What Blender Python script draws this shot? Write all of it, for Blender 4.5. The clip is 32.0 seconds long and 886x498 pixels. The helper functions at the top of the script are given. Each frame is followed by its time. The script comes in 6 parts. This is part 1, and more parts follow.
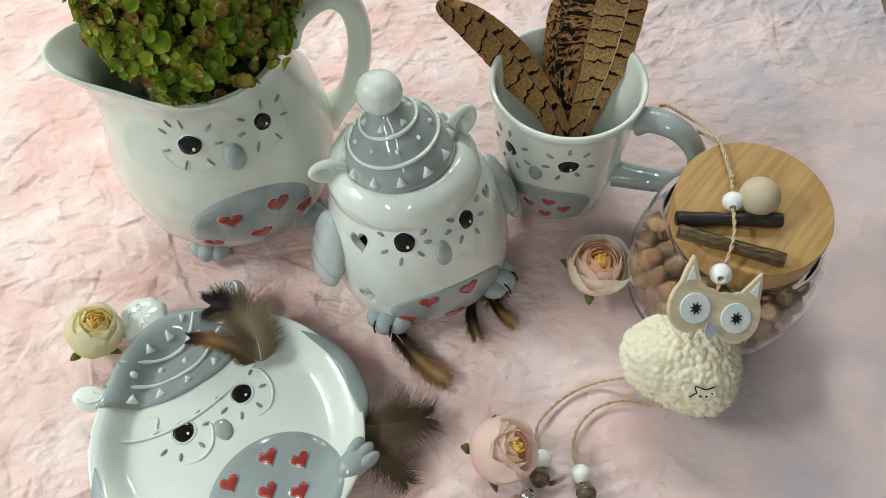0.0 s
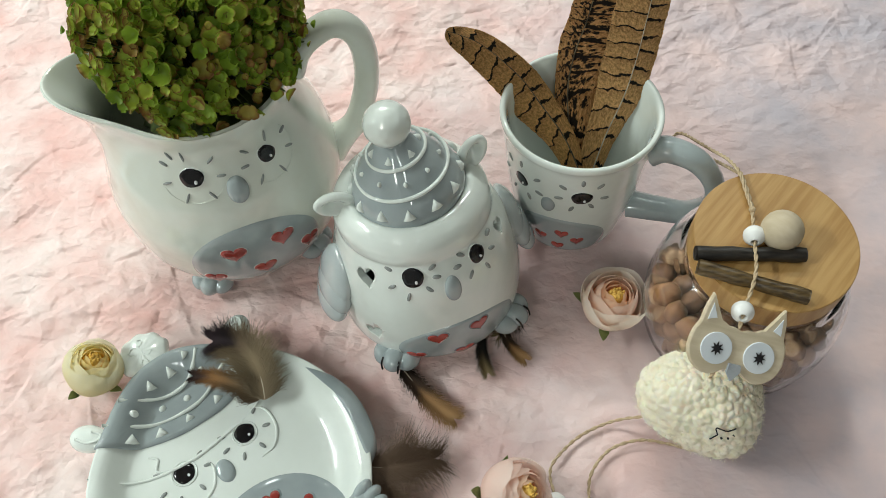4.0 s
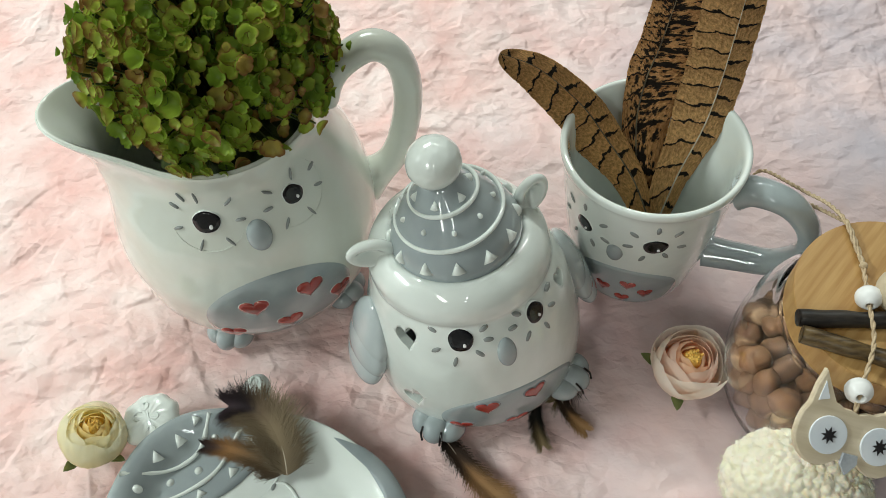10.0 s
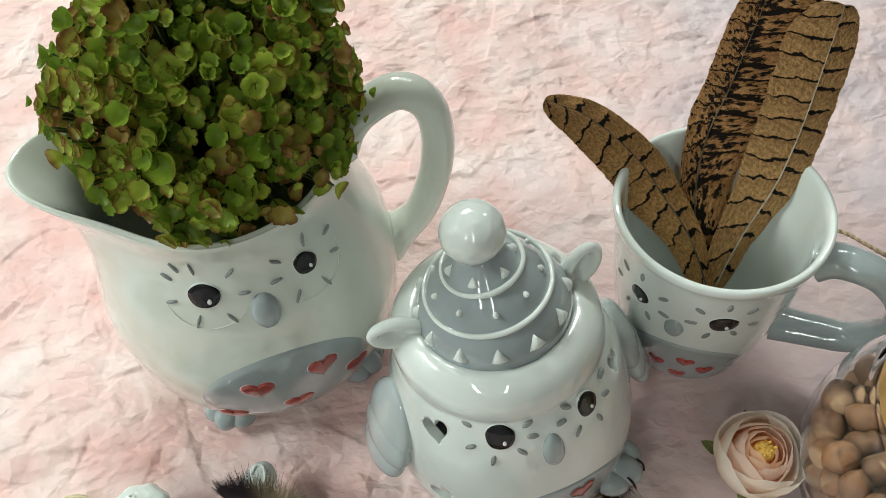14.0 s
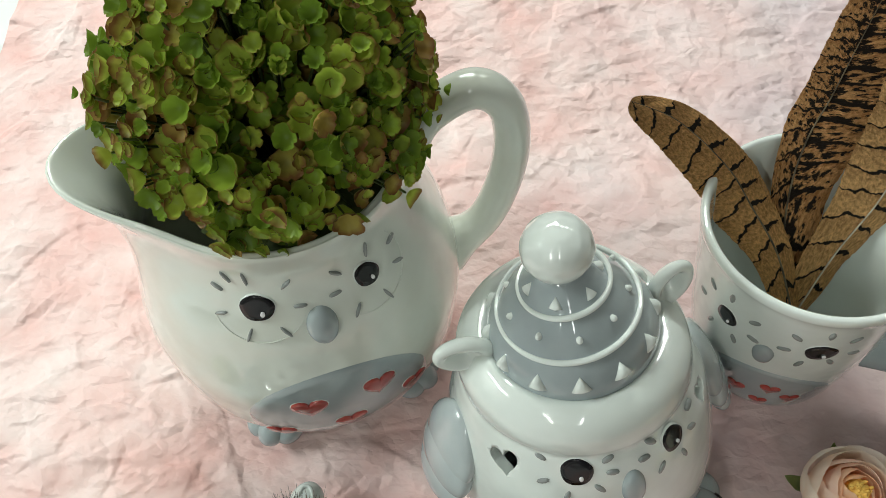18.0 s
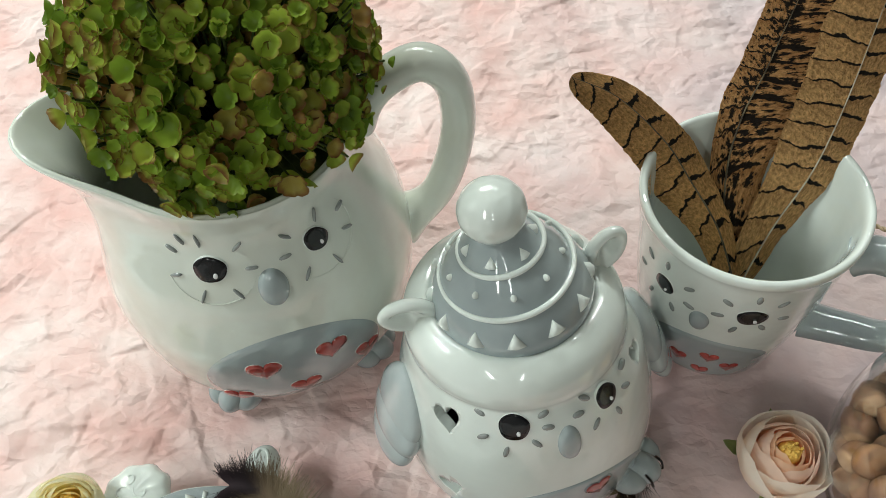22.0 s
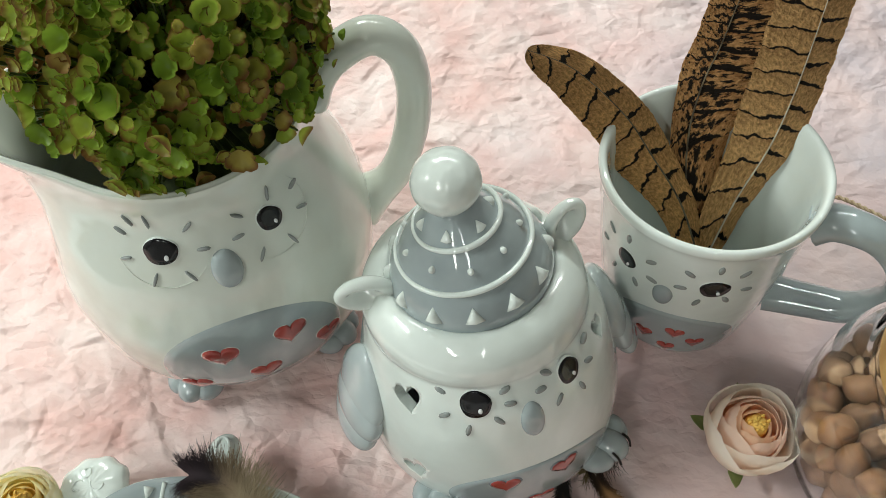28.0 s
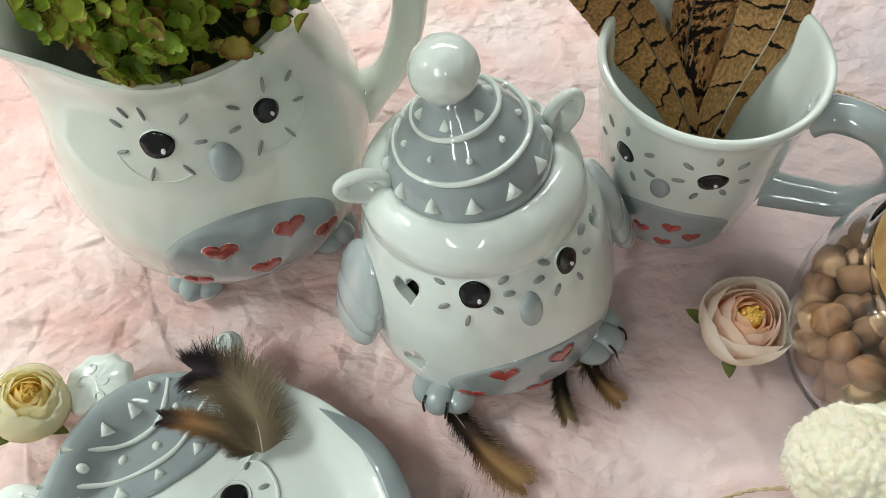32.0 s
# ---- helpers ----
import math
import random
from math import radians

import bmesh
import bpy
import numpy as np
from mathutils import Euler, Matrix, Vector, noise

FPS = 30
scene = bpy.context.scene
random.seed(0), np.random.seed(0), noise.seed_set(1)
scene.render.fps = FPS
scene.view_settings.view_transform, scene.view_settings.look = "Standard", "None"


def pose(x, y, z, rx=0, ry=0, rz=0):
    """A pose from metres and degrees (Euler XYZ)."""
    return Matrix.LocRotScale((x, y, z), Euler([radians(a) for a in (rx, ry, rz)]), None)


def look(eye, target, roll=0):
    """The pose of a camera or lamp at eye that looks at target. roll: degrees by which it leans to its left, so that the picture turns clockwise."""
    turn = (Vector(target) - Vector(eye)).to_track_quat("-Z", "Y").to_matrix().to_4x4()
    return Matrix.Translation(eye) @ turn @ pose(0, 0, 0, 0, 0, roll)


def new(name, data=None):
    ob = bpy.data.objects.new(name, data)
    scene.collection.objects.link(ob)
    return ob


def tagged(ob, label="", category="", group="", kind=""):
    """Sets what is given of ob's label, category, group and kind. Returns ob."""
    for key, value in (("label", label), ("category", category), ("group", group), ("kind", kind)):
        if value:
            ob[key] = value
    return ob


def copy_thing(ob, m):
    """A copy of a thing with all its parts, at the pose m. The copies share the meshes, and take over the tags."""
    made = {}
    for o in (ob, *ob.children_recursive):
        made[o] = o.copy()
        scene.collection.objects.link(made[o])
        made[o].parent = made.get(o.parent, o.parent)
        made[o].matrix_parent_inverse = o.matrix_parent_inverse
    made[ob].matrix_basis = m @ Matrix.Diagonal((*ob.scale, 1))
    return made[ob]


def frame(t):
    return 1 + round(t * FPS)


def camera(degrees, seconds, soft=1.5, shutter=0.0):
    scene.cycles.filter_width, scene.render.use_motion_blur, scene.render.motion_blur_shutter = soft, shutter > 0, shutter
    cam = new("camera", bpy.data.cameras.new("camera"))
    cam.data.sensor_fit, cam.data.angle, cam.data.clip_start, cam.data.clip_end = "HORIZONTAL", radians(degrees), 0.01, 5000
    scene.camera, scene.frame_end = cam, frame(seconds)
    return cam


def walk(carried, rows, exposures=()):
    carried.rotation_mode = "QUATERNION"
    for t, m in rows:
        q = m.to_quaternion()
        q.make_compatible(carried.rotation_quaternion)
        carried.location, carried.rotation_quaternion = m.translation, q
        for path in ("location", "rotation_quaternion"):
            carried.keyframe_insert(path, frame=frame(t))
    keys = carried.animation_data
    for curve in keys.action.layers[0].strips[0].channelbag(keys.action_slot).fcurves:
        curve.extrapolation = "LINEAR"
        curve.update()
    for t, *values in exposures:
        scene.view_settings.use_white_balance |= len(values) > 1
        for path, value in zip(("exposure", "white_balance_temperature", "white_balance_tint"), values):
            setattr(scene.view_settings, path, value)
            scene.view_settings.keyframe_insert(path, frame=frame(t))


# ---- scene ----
cam = camera(54.0, 32.0, 0.7)
PATH = [
    (0, (0.01119, 0.01189, 0.43043), (0.00904, 0.20685, 0.08117), -0.427),
    (0.5, (0.01089, 0.01340, 0.43060), (0.00854, 0.20924, 0.08183), -0.463),
    (1, (0.01152, 0.01569, 0.42899), (0.00837, 0.21195, 0.08045), -0.700),
    (1.5, (0.01029, 0.01594, 0.42855), (0.00740, 0.21214, 0.07998), -0.599),
    (2, (0.01084, 0.01664, 0.42756), (0.00670, 0.21299, 0.07909), -0.986),
    (2.5, (0.01102, 0.01966, 0.42682), (0.00588, 0.21550, 0.07808), -1.254),
    (3, (0.01256, 0.02338, 0.42485), (0.00644, 0.21998, 0.07655), -1.560),
    (3.5, (0.01146, 0.02399, 0.42453), (0.00543, 0.22298, 0.07759), -1.515),
    (5.5, (0.00786, 0.03740, 0.41023), (-0.00418, 0.24407, 0.06797), -2.341),
    (6, (0.00575, 0.03886, 0.40803), (-0.01209, 0.24523, 0.06584), -3.499),
    (6.5, (0.00581, 0.04068, 0.40495), (-0.01319, 0.24758, 0.06315), -3.567),
    (7, (0.00594, 0.04551, 0.40077), (-0.01272, 0.25260, 0.05906), -3.383),
    (7.5, (0.00492, 0.04980, 0.39734), (-0.01307, 0.25683, 0.05555), -3.333),
    (8, (0.00336, 0.05463, 0.39352), (-0.01387, 0.26107, 0.05133), -3.232),
    (8.5, (0.00152, 0.05738, 0.39020), (-0.01487, 0.26413, 0.04817), -3.142),
    (9, (0.00054, 0.05936, 0.38865), (-0.01575, 0.26681, 0.04704), -3.167),
    (9.5, (-0.00040, 0.06256, 0.38542), (-0.01675, 0.27075, 0.04426), -3.240),
    (10, (-0.00232, 0.06747, 0.38162), (-0.01908, 0.27658, 0.04104), -3.369),
    (10.5, (-0.00409, 0.07299, 0.37751), (-0.02087, 0.28331, 0.03768), -3.362),
    (11, (-0.00489, 0.07731, 0.37389), (-0.02181, 0.29105, 0.03621), -3.278),
    (11.5, (-0.00691, 0.08188, 0.37003), (-0.02376, 0.29789, 0.03379), -3.164),
    (12, (-0.00728, 0.08712, 0.36543), (-0.02487, 0.30450, 0.03012), -3.176),
    (12.5, (-0.00848, 0.09241, 0.36259), (-0.02665, 0.30978, 0.02730), -3.152),
    (13, (-0.01127, 0.09913, 0.35786), (-0.02943, 0.31623, 0.02239), -3.043),
    (13.5, (-0.01355, 0.10467, 0.35487), (-0.03161, 0.32095, 0.01887), -2.983),
    (14, (-0.01652, 0.11141, 0.35111), (-0.03453, 0.32690, 0.01459), -3.087),
    (14.5, (-0.01987, 0.11558, 0.34775), (-0.03835, 0.33090, 0.01116), -3.197),
    (16.5, (-0.03211, 0.13466, 0.33518), (-0.05295, 0.34750, -0.00285), -3.337),
    (17, (-0.03466, 0.13597, 0.33372), (-0.05721, 0.34826, -0.00454), -3.396),
    (17.5, (-0.03571, 0.13353, 0.33456), (-0.06034, 0.34479, -0.00420), -3.539),
    (18, (-0.03519, 0.13109, 0.33362), (-0.06239, 0.34174, -0.00533), -3.746),
    (18.5, (-0.03439, 0.12872, 0.33284), (-0.06320, 0.33896, -0.00623), -3.766),
    (19, (-0.03123, 0.12578, 0.33412), (-0.06096, 0.33546, -0.00522), -3.505),
    (19.5, (-0.02780, 0.12300, 0.33485), (-0.05730, 0.33274, -0.00447), -3.375),
    (20, (-0.02436, 0.12127, 0.33534), (-0.05352, 0.33167, -0.00360), -3.338),
    (20.5, (-0.02164, 0.11956, 0.33575), (-0.05015, 0.33091, -0.00265), -3.306),
    (21, (-0.01915, 0.11746, 0.33494), (-0.04695, 0.32990, -0.00285), -3.275),
    (21.5, (-0.01726, 0.11517, 0.33488), (-0.04392, 0.32867, -0.00233), -3.147),
    (22, (-0.01742, 0.11345, 0.33683), (-0.04246, 0.32762, -0.00008), -2.924),
    (22.5, (-0.01745, 0.11273, 0.33623), (-0.04156, 0.32778, -0.00018), -2.819),
    (23, (-0.01731, 0.11094, 0.33580), (-0.04027, 0.32674, -0.00021), -2.691),
    (23.5, (-0.01559, 0.11000, 0.33498), (-0.03761, 0.32633, -0.00075), -2.639),
    (24, (-0.01463, 0.10917, 0.33662), (-0.03638, 0.32561, 0.00094), -2.691),
    (24.5, (-0.01365, 0.10824, 0.33581), (-0.03464, 0.32547, 0.00059), -2.539),
    (25, (-0.01277, 0.10790, 0.33483), (-0.03289, 0.32530, -0.00034), -2.498),
    (25.5, (-0.01176, 0.10745, 0.33362), (-0.03103, 0.32526, -0.00133), -2.407),
    (27.5, (-0.00967, 0.10929, 0.32976), (-0.02618, 0.32666, -0.00561), -2.233),
    (28, (-0.00973, 0.10914, 0.32747), (-0.02595, 0.32518, -0.00878), -2.257),
    (28.5, (-0.01023, 0.10737, 0.32798), (-0.02548, 0.32169, -0.00941), -2.126),
    (29, (-0.01017, 0.10597, 0.32719), (-0.02512, 0.31807, -0.01162), -2.156),
    (29.5, (-0.01033, 0.10492, 0.32493), (-0.02469, 0.31186, -0.01708), -2.136),
    (30, (-0.00969, 0.10436, 0.32339), (-0.02401, 0.30829, -0.02043), -2.260),
    (30.5, (-0.01003, 0.10306, 0.32340), (-0.02414, 0.30354, -0.02244), -2.352),
    (31, (-0.01072, 0.10208, 0.32411), (-0.02440, 0.29928, -0.02362), -2.385),
    (31.5, (-0.01094, 0.10038, 0.32448), (-0.02448, 0.29509, -0.02466), -2.391),
    (32, (-0.01074, 0.10000, 0.32261), (-0.02379, 0.28602, -0.03126), -2.425),
]
EXPOSURES = [(0, 0.40), (24, 0.40), (28, 0.48), (32, 0.50)]
# ceiling lights: x, y, size, size, watts, colour
LAMPS = [(-1.70, 0.20, 0.10, 0.70, 27.5, (0.90, 1.0, 0.97)), (-0.45, 1.45, 0.90, 0.06, 17.5, (0.92, 1.0, 0.94)), (0.50, 1.35, 0.90, 0.06, 5.5, (0.91, 1.0, 0.97)), (0.12, -1.20, 0.06, 0.90, 2.4, (0.92, 1.0, 0.97)), (-0.70, -1.15, 0.06, 0.90, 6.5, (0.94, 1.0, 0.94))]
walk(cam, [(t, look(eye, target, roll)) for t, eye, target, roll in PATH], EXPOSURES)

# ---- world and lights ----
TABLE_Z = -0.006
FLOOR_Z = -0.76


def node_world():
    w = bpy.data.worlds.new("world")
    w.use_nodes = True
    w.node_tree.nodes["Background"].inputs[0].default_value = (0.75, 0.80, 0.88, 1)
    w.node_tree.nodes["Background"].inputs[1].default_value = 0.03
    scene.world = w


node_world()


def area(name, loc, target, sx, sy, power, colour):
    d = bpy.data.lights.new(name, "AREA")
    d.shape, d.size, d.size_y, d.energy, d.color = "RECTANGLE", sx, sy, power, colour
    ob = new(name, d)
    ob.matrix_world = look(loc, target)
    return ob


# ---- materials ----
def mat(name, colour, rough=0.5, metal=0.0, coat=0.0, spec=0.5, sss=0.0, trans=0.0, ior=1.45):
    m = bpy.data.materials.new(name)
    m.use_nodes = True
    b = m.node_tree.nodes["Principled BSDF"]
    b.inputs["Base Color"].default_value = (*colour, 1)
    b.inputs["Roughness"].default_value = rough
    b.inputs["Metallic"].default_value = metal
    b.inputs["Coat Weight"].default_value = coat
    b.inputs["Coat Roughness"].default_value = 0.02
    b.inputs["Specular IOR Level"].default_value = spec
    b.inputs["Subsurface Weight"].default_value = sss
    b.inputs["Subsurface Radius"].default_value = (0.004, 0.003, 0.002)
    b.inputs["Transmission Weight"].default_value = trans
    b.inputs["IOR"].default_value = ior
    return m


def nd(m, kind, **kw):
    n = m.node_tree.nodes.new(kind)
    for k, v in kw.items():
        if k in n.inputs:
            n.inputs[k].default_value = v
    return n


def ln(m, a, ao, b, bi):
    m.node_tree.links.new(a.outputs[ao], b.inputs[bi])


def noise_mix(m, c1, c2, scale, lo=0.35, hi=0.65, detail=4.0, coord="Object", stretch=None, rough=0.55):
    """Mixes two colours by a noise; returns the node whose output 0 is the colour."""
    tc = nd(m, "ShaderNodeTexCoord")
    src, so = tc, coord
    if stretch:
        mp = nd(m, "ShaderNodeMapping")
        mp.inputs["Scale"].default_value = stretch
        ln(m, tc, coord, mp, "Vector")
        src, so = mp, "Vector"
    nz = nd(m, "ShaderNodeTexNoise", Scale=scale, Detail=detail, Roughness=rough)
    ln(m, src, so, nz, "Vector")
    r = nd(m, "ShaderNodeValToRGB")
    r.color_ramp.elements[0].position, r.color_ramp.elements[1].position = lo, hi
    r.color_ramp.elements[0].color, r.color_ramp.elements[1].color = (*c1, 1), (*c2, 1)
    ln(m, nz, "Fac", r, "Fac")
    return r, nz


def to_base(m, n, out=0):
    ln(m, n, out, m.node_tree.nodes["Principled BSDF"], "Base Color")


def bump(m, height_node, out, strength, distance):
    b = nd(m, "ShaderNodeBump", Strength=strength, Distance=distance)
    ln(m, height_node, out, b, "Height")
    ln(m, b, "Normal", m.node_tree.nodes["Principled BSDF"], "Normal")
    return b


def let_light_through(m, share):
    """Thin petals and leaves: part of the light passes to the other side."""
    t = m.node_tree
    b, out = t.nodes["Principled BSDF"], t.nodes["Material Output"]
    tr = nd(m, "ShaderNodeBsdfTranslucent")
    src = b.inputs["Base Color"].links
    if src:
        t.links.new(src[0].from_socket, tr.inputs["Color"])
    else:
        tr.inputs["Color"].default_value = b.inputs["Base Color"].default_value
    mx = nd(m, "ShaderNodeMixShader")
    mx.inputs[0].default_value = share
    t.links.new(b.outputs[0], mx.inputs[1])
    t.links.new(tr.outputs[0], mx.inputs[2])
    t.links.new(mx.outputs[0], out.inputs["Surface"])


def glaze(name, c1, c2, rough=0.06):
    m = mat(name, c1, rough, coat=1.0)
    r, nz = noise_mix(m, c1, c2, 38, 0.35, 0.7)
    to_base(m, r)
    n2 = nd(m, "ShaderNodeTexNoise", Scale=130.0, Detail=1.0)
    tc = nd(m, "ShaderNodeTexCoord")
    ln(m, tc, "Object", n2, "Vector")
    bump(m, n2, "Fac", 0.16, 0.0020)
    return m


M_WHITE = glaze("white_glaze", (0.79, 0.84, 0.80), (0.75, 0.80, 0.75))
M_CREAM = glaze("cream_glaze", (0.74, 0.78, 0.71), (0.71, 0.73, 0.64))
M_GREY = glaze("grey_glaze", (0.37, 0.42, 0.425), (0.30, 0.345, 0.355))
M_WING = glaze("pale_grey_glaze", (0.52, 0.57, 0.57), (0.40, 0.45, 0.46))
M_GREYD = glaze("dark_grey_glaze", (0.24, 0.26, 0.28), (0.18, 0.20, 0.22))
M_MARK = glaze("grey_paint", (0.29, 0.31, 0.30), (0.20, 0.22, 0.21), 0.25)
M_RED = glaze("red_glaze", (0.42, 0.055, 0.04), (0.27, 0.03, 0.025), 0.15)
M_BLACK = glaze("black_glaze", (0.006, 0.006, 0.008), (0.012, 0.010, 0.010), 0.12)
M_BLACK.node_tree.nodes["Principled BSDF"].inputs["Coat Weight"].default_value = 0.0
M_GLINT = glaze("glint_paint", (0.85, 0.85, 0.85), (0.8, 0.8, 0.8), 0.1)

M_GLASS = mat("clear_glass", (0.97, 0.98, 0.98), 0.02, trans=1.0, ior=1.45)


def paper_material():
    m = mat("pink_tissue_paper", (0.8, 0.6, 0.56), 0.62, spec=0.35)
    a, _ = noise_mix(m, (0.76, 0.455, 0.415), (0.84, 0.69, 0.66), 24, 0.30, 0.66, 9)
    # lilac mottling for the right side; part of its darkness stands in for shade
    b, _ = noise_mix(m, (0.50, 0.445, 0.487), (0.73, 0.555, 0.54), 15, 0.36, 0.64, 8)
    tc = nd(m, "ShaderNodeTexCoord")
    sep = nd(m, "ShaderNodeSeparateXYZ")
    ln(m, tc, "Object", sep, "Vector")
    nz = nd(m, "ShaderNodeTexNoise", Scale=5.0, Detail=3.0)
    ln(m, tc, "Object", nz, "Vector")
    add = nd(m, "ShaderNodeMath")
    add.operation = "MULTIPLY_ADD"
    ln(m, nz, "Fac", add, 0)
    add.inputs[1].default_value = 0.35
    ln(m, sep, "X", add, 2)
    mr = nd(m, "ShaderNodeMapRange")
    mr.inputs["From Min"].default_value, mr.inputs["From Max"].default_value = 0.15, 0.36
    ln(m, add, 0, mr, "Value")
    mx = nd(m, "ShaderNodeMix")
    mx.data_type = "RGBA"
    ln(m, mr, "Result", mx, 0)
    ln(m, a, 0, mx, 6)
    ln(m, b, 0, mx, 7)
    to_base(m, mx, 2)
    # tissue crumpled small: roof-shaped bumps and dents with flat sides and sharp folds, at three sizes
    def flat(cell, slope, turn, stretch, seed):
        wv = nd(m, "ShaderNodeTexNoise", Scale=1.1 / cell, Detail=2.0)
        ln(m, tc, "Object", wv, "Vector")
        wr = nd(m, "ShaderNodeVectorMath")
        wr.operation = "MULTIPLY_ADD"
        ln(m, wv, "Color", wr, 0)
        wr.inputs[1].default_value = (0.7 * cell, 0.7 * cell, 0)
        ln(m, tc, "Object", wr, 2)
        mp = nd(m, "ShaderNodeMapping")
        mp.inputs["Location"].default_value = (seed, seed * 0.7, 0)
        mp.inputs["Rotation"].default_value = (0, 0, turn)
        mp.inputs["Scale"].default_value = (1 / stretch, 1, 1)
        ln(m, wr, "Vector", mp, "Vector")
        v, e = nd(m, "ShaderNodeTexVoronoi", Scale=1 / cell), nd(m, "ShaderNodeTexVoronoi", Scale=1 / cell)
        v.voronoi_dimensions = e.voronoi_dimensions = "2D"
        e.feature = "DISTANCE_TO_EDGE"
        ln(m, mp, "Vector", v, "Vector")
        ln(m, mp, "Vector", e, "Vector")
        sx = nd(m, "ShaderNodeSeparateXYZ")
        ln(m, v, "Color", sx, "Vector")
        sign = nd(m, "ShaderNodeMath")
        sign.operation = "SUBTRACT"
        ln(m, sx, "X", sign, 0)
        sign.inputs[1].default_value = 0.45
        k = nd(m, "ShaderNodeMath")
        k.operation = "MULTIPLY"
        ln(m, sign, 0, k, 0)
        ln(m, e, "Distance", k, 1)
        o = nd(m, "ShaderNodeMath")
        o.operation = "MULTIPLY"
        ln(m, k, 0, o, 0)
        o.inputs[1].default_value = 2.0 * slope * cell
        return o

    fine = nd(m, "ShaderNodeTexNoise", Scale=420.0, Detail=3.0)
    ln(m, tc, "Object", fine, "Vector")
    total = None
    for node, w in ((flat(0.0150, 0.27, -0.5, 1.7, 3.1), 1.0), (flat(0.0095, 0.27, 0.9, 1.7, 1.7), 1.0), (flat(0.0055, 0.24, -0.2, 1.5, 7.7), 1.0), (flat(0.0030, 0.14, 0.4, 1.3, 5.3), 1.0), (fine, 0.00005)):
        s = nd(m, "ShaderNodeMath")
        s.operation = "MULTIPLY_ADD"
        ln(m, node, 0, s, 0)
        s.inputs[1].default_value = w
        if total:
            ln(m, total, 0, s, 2)
        else:
            s.inputs[2].default_value = 0.0
        total = s
    calm = nd(m, "ShaderNodeMapRange")
    calm.inputs["From Min"].default_value, calm.inputs["From Max"].default_value = 0.16, 0.36
    calm.inputs["To Min"].default_value, calm.inputs["To Max"].default_value = 1.0, 0.14
    ln(m, add, 0, calm, "Value")
    back = nd(m, "ShaderNodeMapRange")
    back.inputs["From Min"].default_value, back.inputs["From Max"].default_value = 0.30, 0.42
    back.inputs["To Min"].default_value, back.inputs["To Max"].default_value = 0.0, 0.75
    ln(m, sep, "Y", back, "Value")
    both = nd(m, "ShaderNodeMath")
    both.operation = "ADD"
    both.use_clamp = True
    ln(m, calm, "Result", both, 0)
    ln(m, back, "Result", both, 1)
    mul = nd(m, "ShaderNodeMath")
    mul.operation = "MULTIPLY"
    ln(m, total, 0, mul, 0)
    ln(m, both, 0, mul, 1)
    bump(m, mul, 0, 1.0, 1.0)
    return m


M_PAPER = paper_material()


def wood(name, c1, c2, scale, stretch, rough=0.45):
    m = mat(name, c1, rough)
    r, nz = noise_mix(m, c1, c2, scale, 0.38, 0.62, 6, stretch=stretch)
    to_base(m, r)
    bump(m, nz, "Fac", 0.15, 0.0008)
    return m


M_BAMBOO = wood("bamboo", (0.38, 0.205, 0.064), (0.48, 0.29, 0.108), 60, (6, 0.35, 1))
M_BALLWOOD = wood("raw_wood_ball", (0.50, 0.41, 0.28), (0.57, 0.48, 0.35), 60, (1, 3, 1), 0.6)
M_PLY = wood("birch_ply", (0.58, 0.48, 0.33), (0.68, 0.58, 0.43), 50, (0.6, 6, 1), 0.6)
M_TABLE = mat("white_tabletop", (0.72, 0.72, 0.72), 0.4)
M_WALL = mat("wall_paint", (0.45, 0.44, 0.43), 0.9)
r_, _ = noise_mix(M_WALL, (0.43, 0.42, 0.41), (0.47, 0.46, 0.45), 3)
to_base(M_WALL, r_)
r_, _ = noise_mix(M_TABLE, (0.70, 0.70, 0.70), (0.76, 0.76, 0.75), 12)
to_base(M_TABLE, r_)
M_FLOORING = wood("floor_boards", (0.20, 0.15, 0.11), (0.28, 0.21, 0.15), 8, (1, 10, 1))


# ---- plan of the turned pieces: place, lean, facing, profile ----
JUG = (-0.1115, 0.2965, 0.0, 0.0, 0.045)
JUG_FACE, JUG_SPOUT = radians(-68.0), radians(-163)
JUG_P = [(.035, .003), (.0490, .008), (.0574, .023), (.0600, .042), (.0596, .057), (.0552, .076), (.0480, .094), (.0437, .108), (.0440, .119)]


def jug_shape(th, r, z):
    """The mouth: drawn out and lifted at the spout, lower round the rest of the rim."""
    d = (th - JUG_SPOUT + math.pi) % (2 * math.pi) - math.pi
    f = max(0.0, (z - .072) / .048)
    return r + .0225 * math.exp(-(d / .46) ** 2) * f**1.7, z + .0085 * math.exp(-(d / .62) ** 2) * f**1.5 - .0035 * f * f


BOWL = (-0.0027, 0.2485, 0.0, -0.09, 0.125)
BOWL_FACE = radians(-66.0)
BOWL_P = [(.0390, .0004), (.0450, .0028), (.0482, .010), (.0487, .025), (.0464, .042), (.0430, .057), (.0397, .0668), (.0382, .0706), (.0383, .0732)]
MUG = (0.0742, 0.2975, 0.0, -0.02, 0.06)
MUG_FACE, MUG_HAND = radians(-115.5), radians(-21.7)
MUG_P = [(.0220, .0003), (.0262, .0018), (.0295, .006), (.0326, .022), (.0354, .042), (.0376, .064), (.0395, .080), (.0405, .0845)]


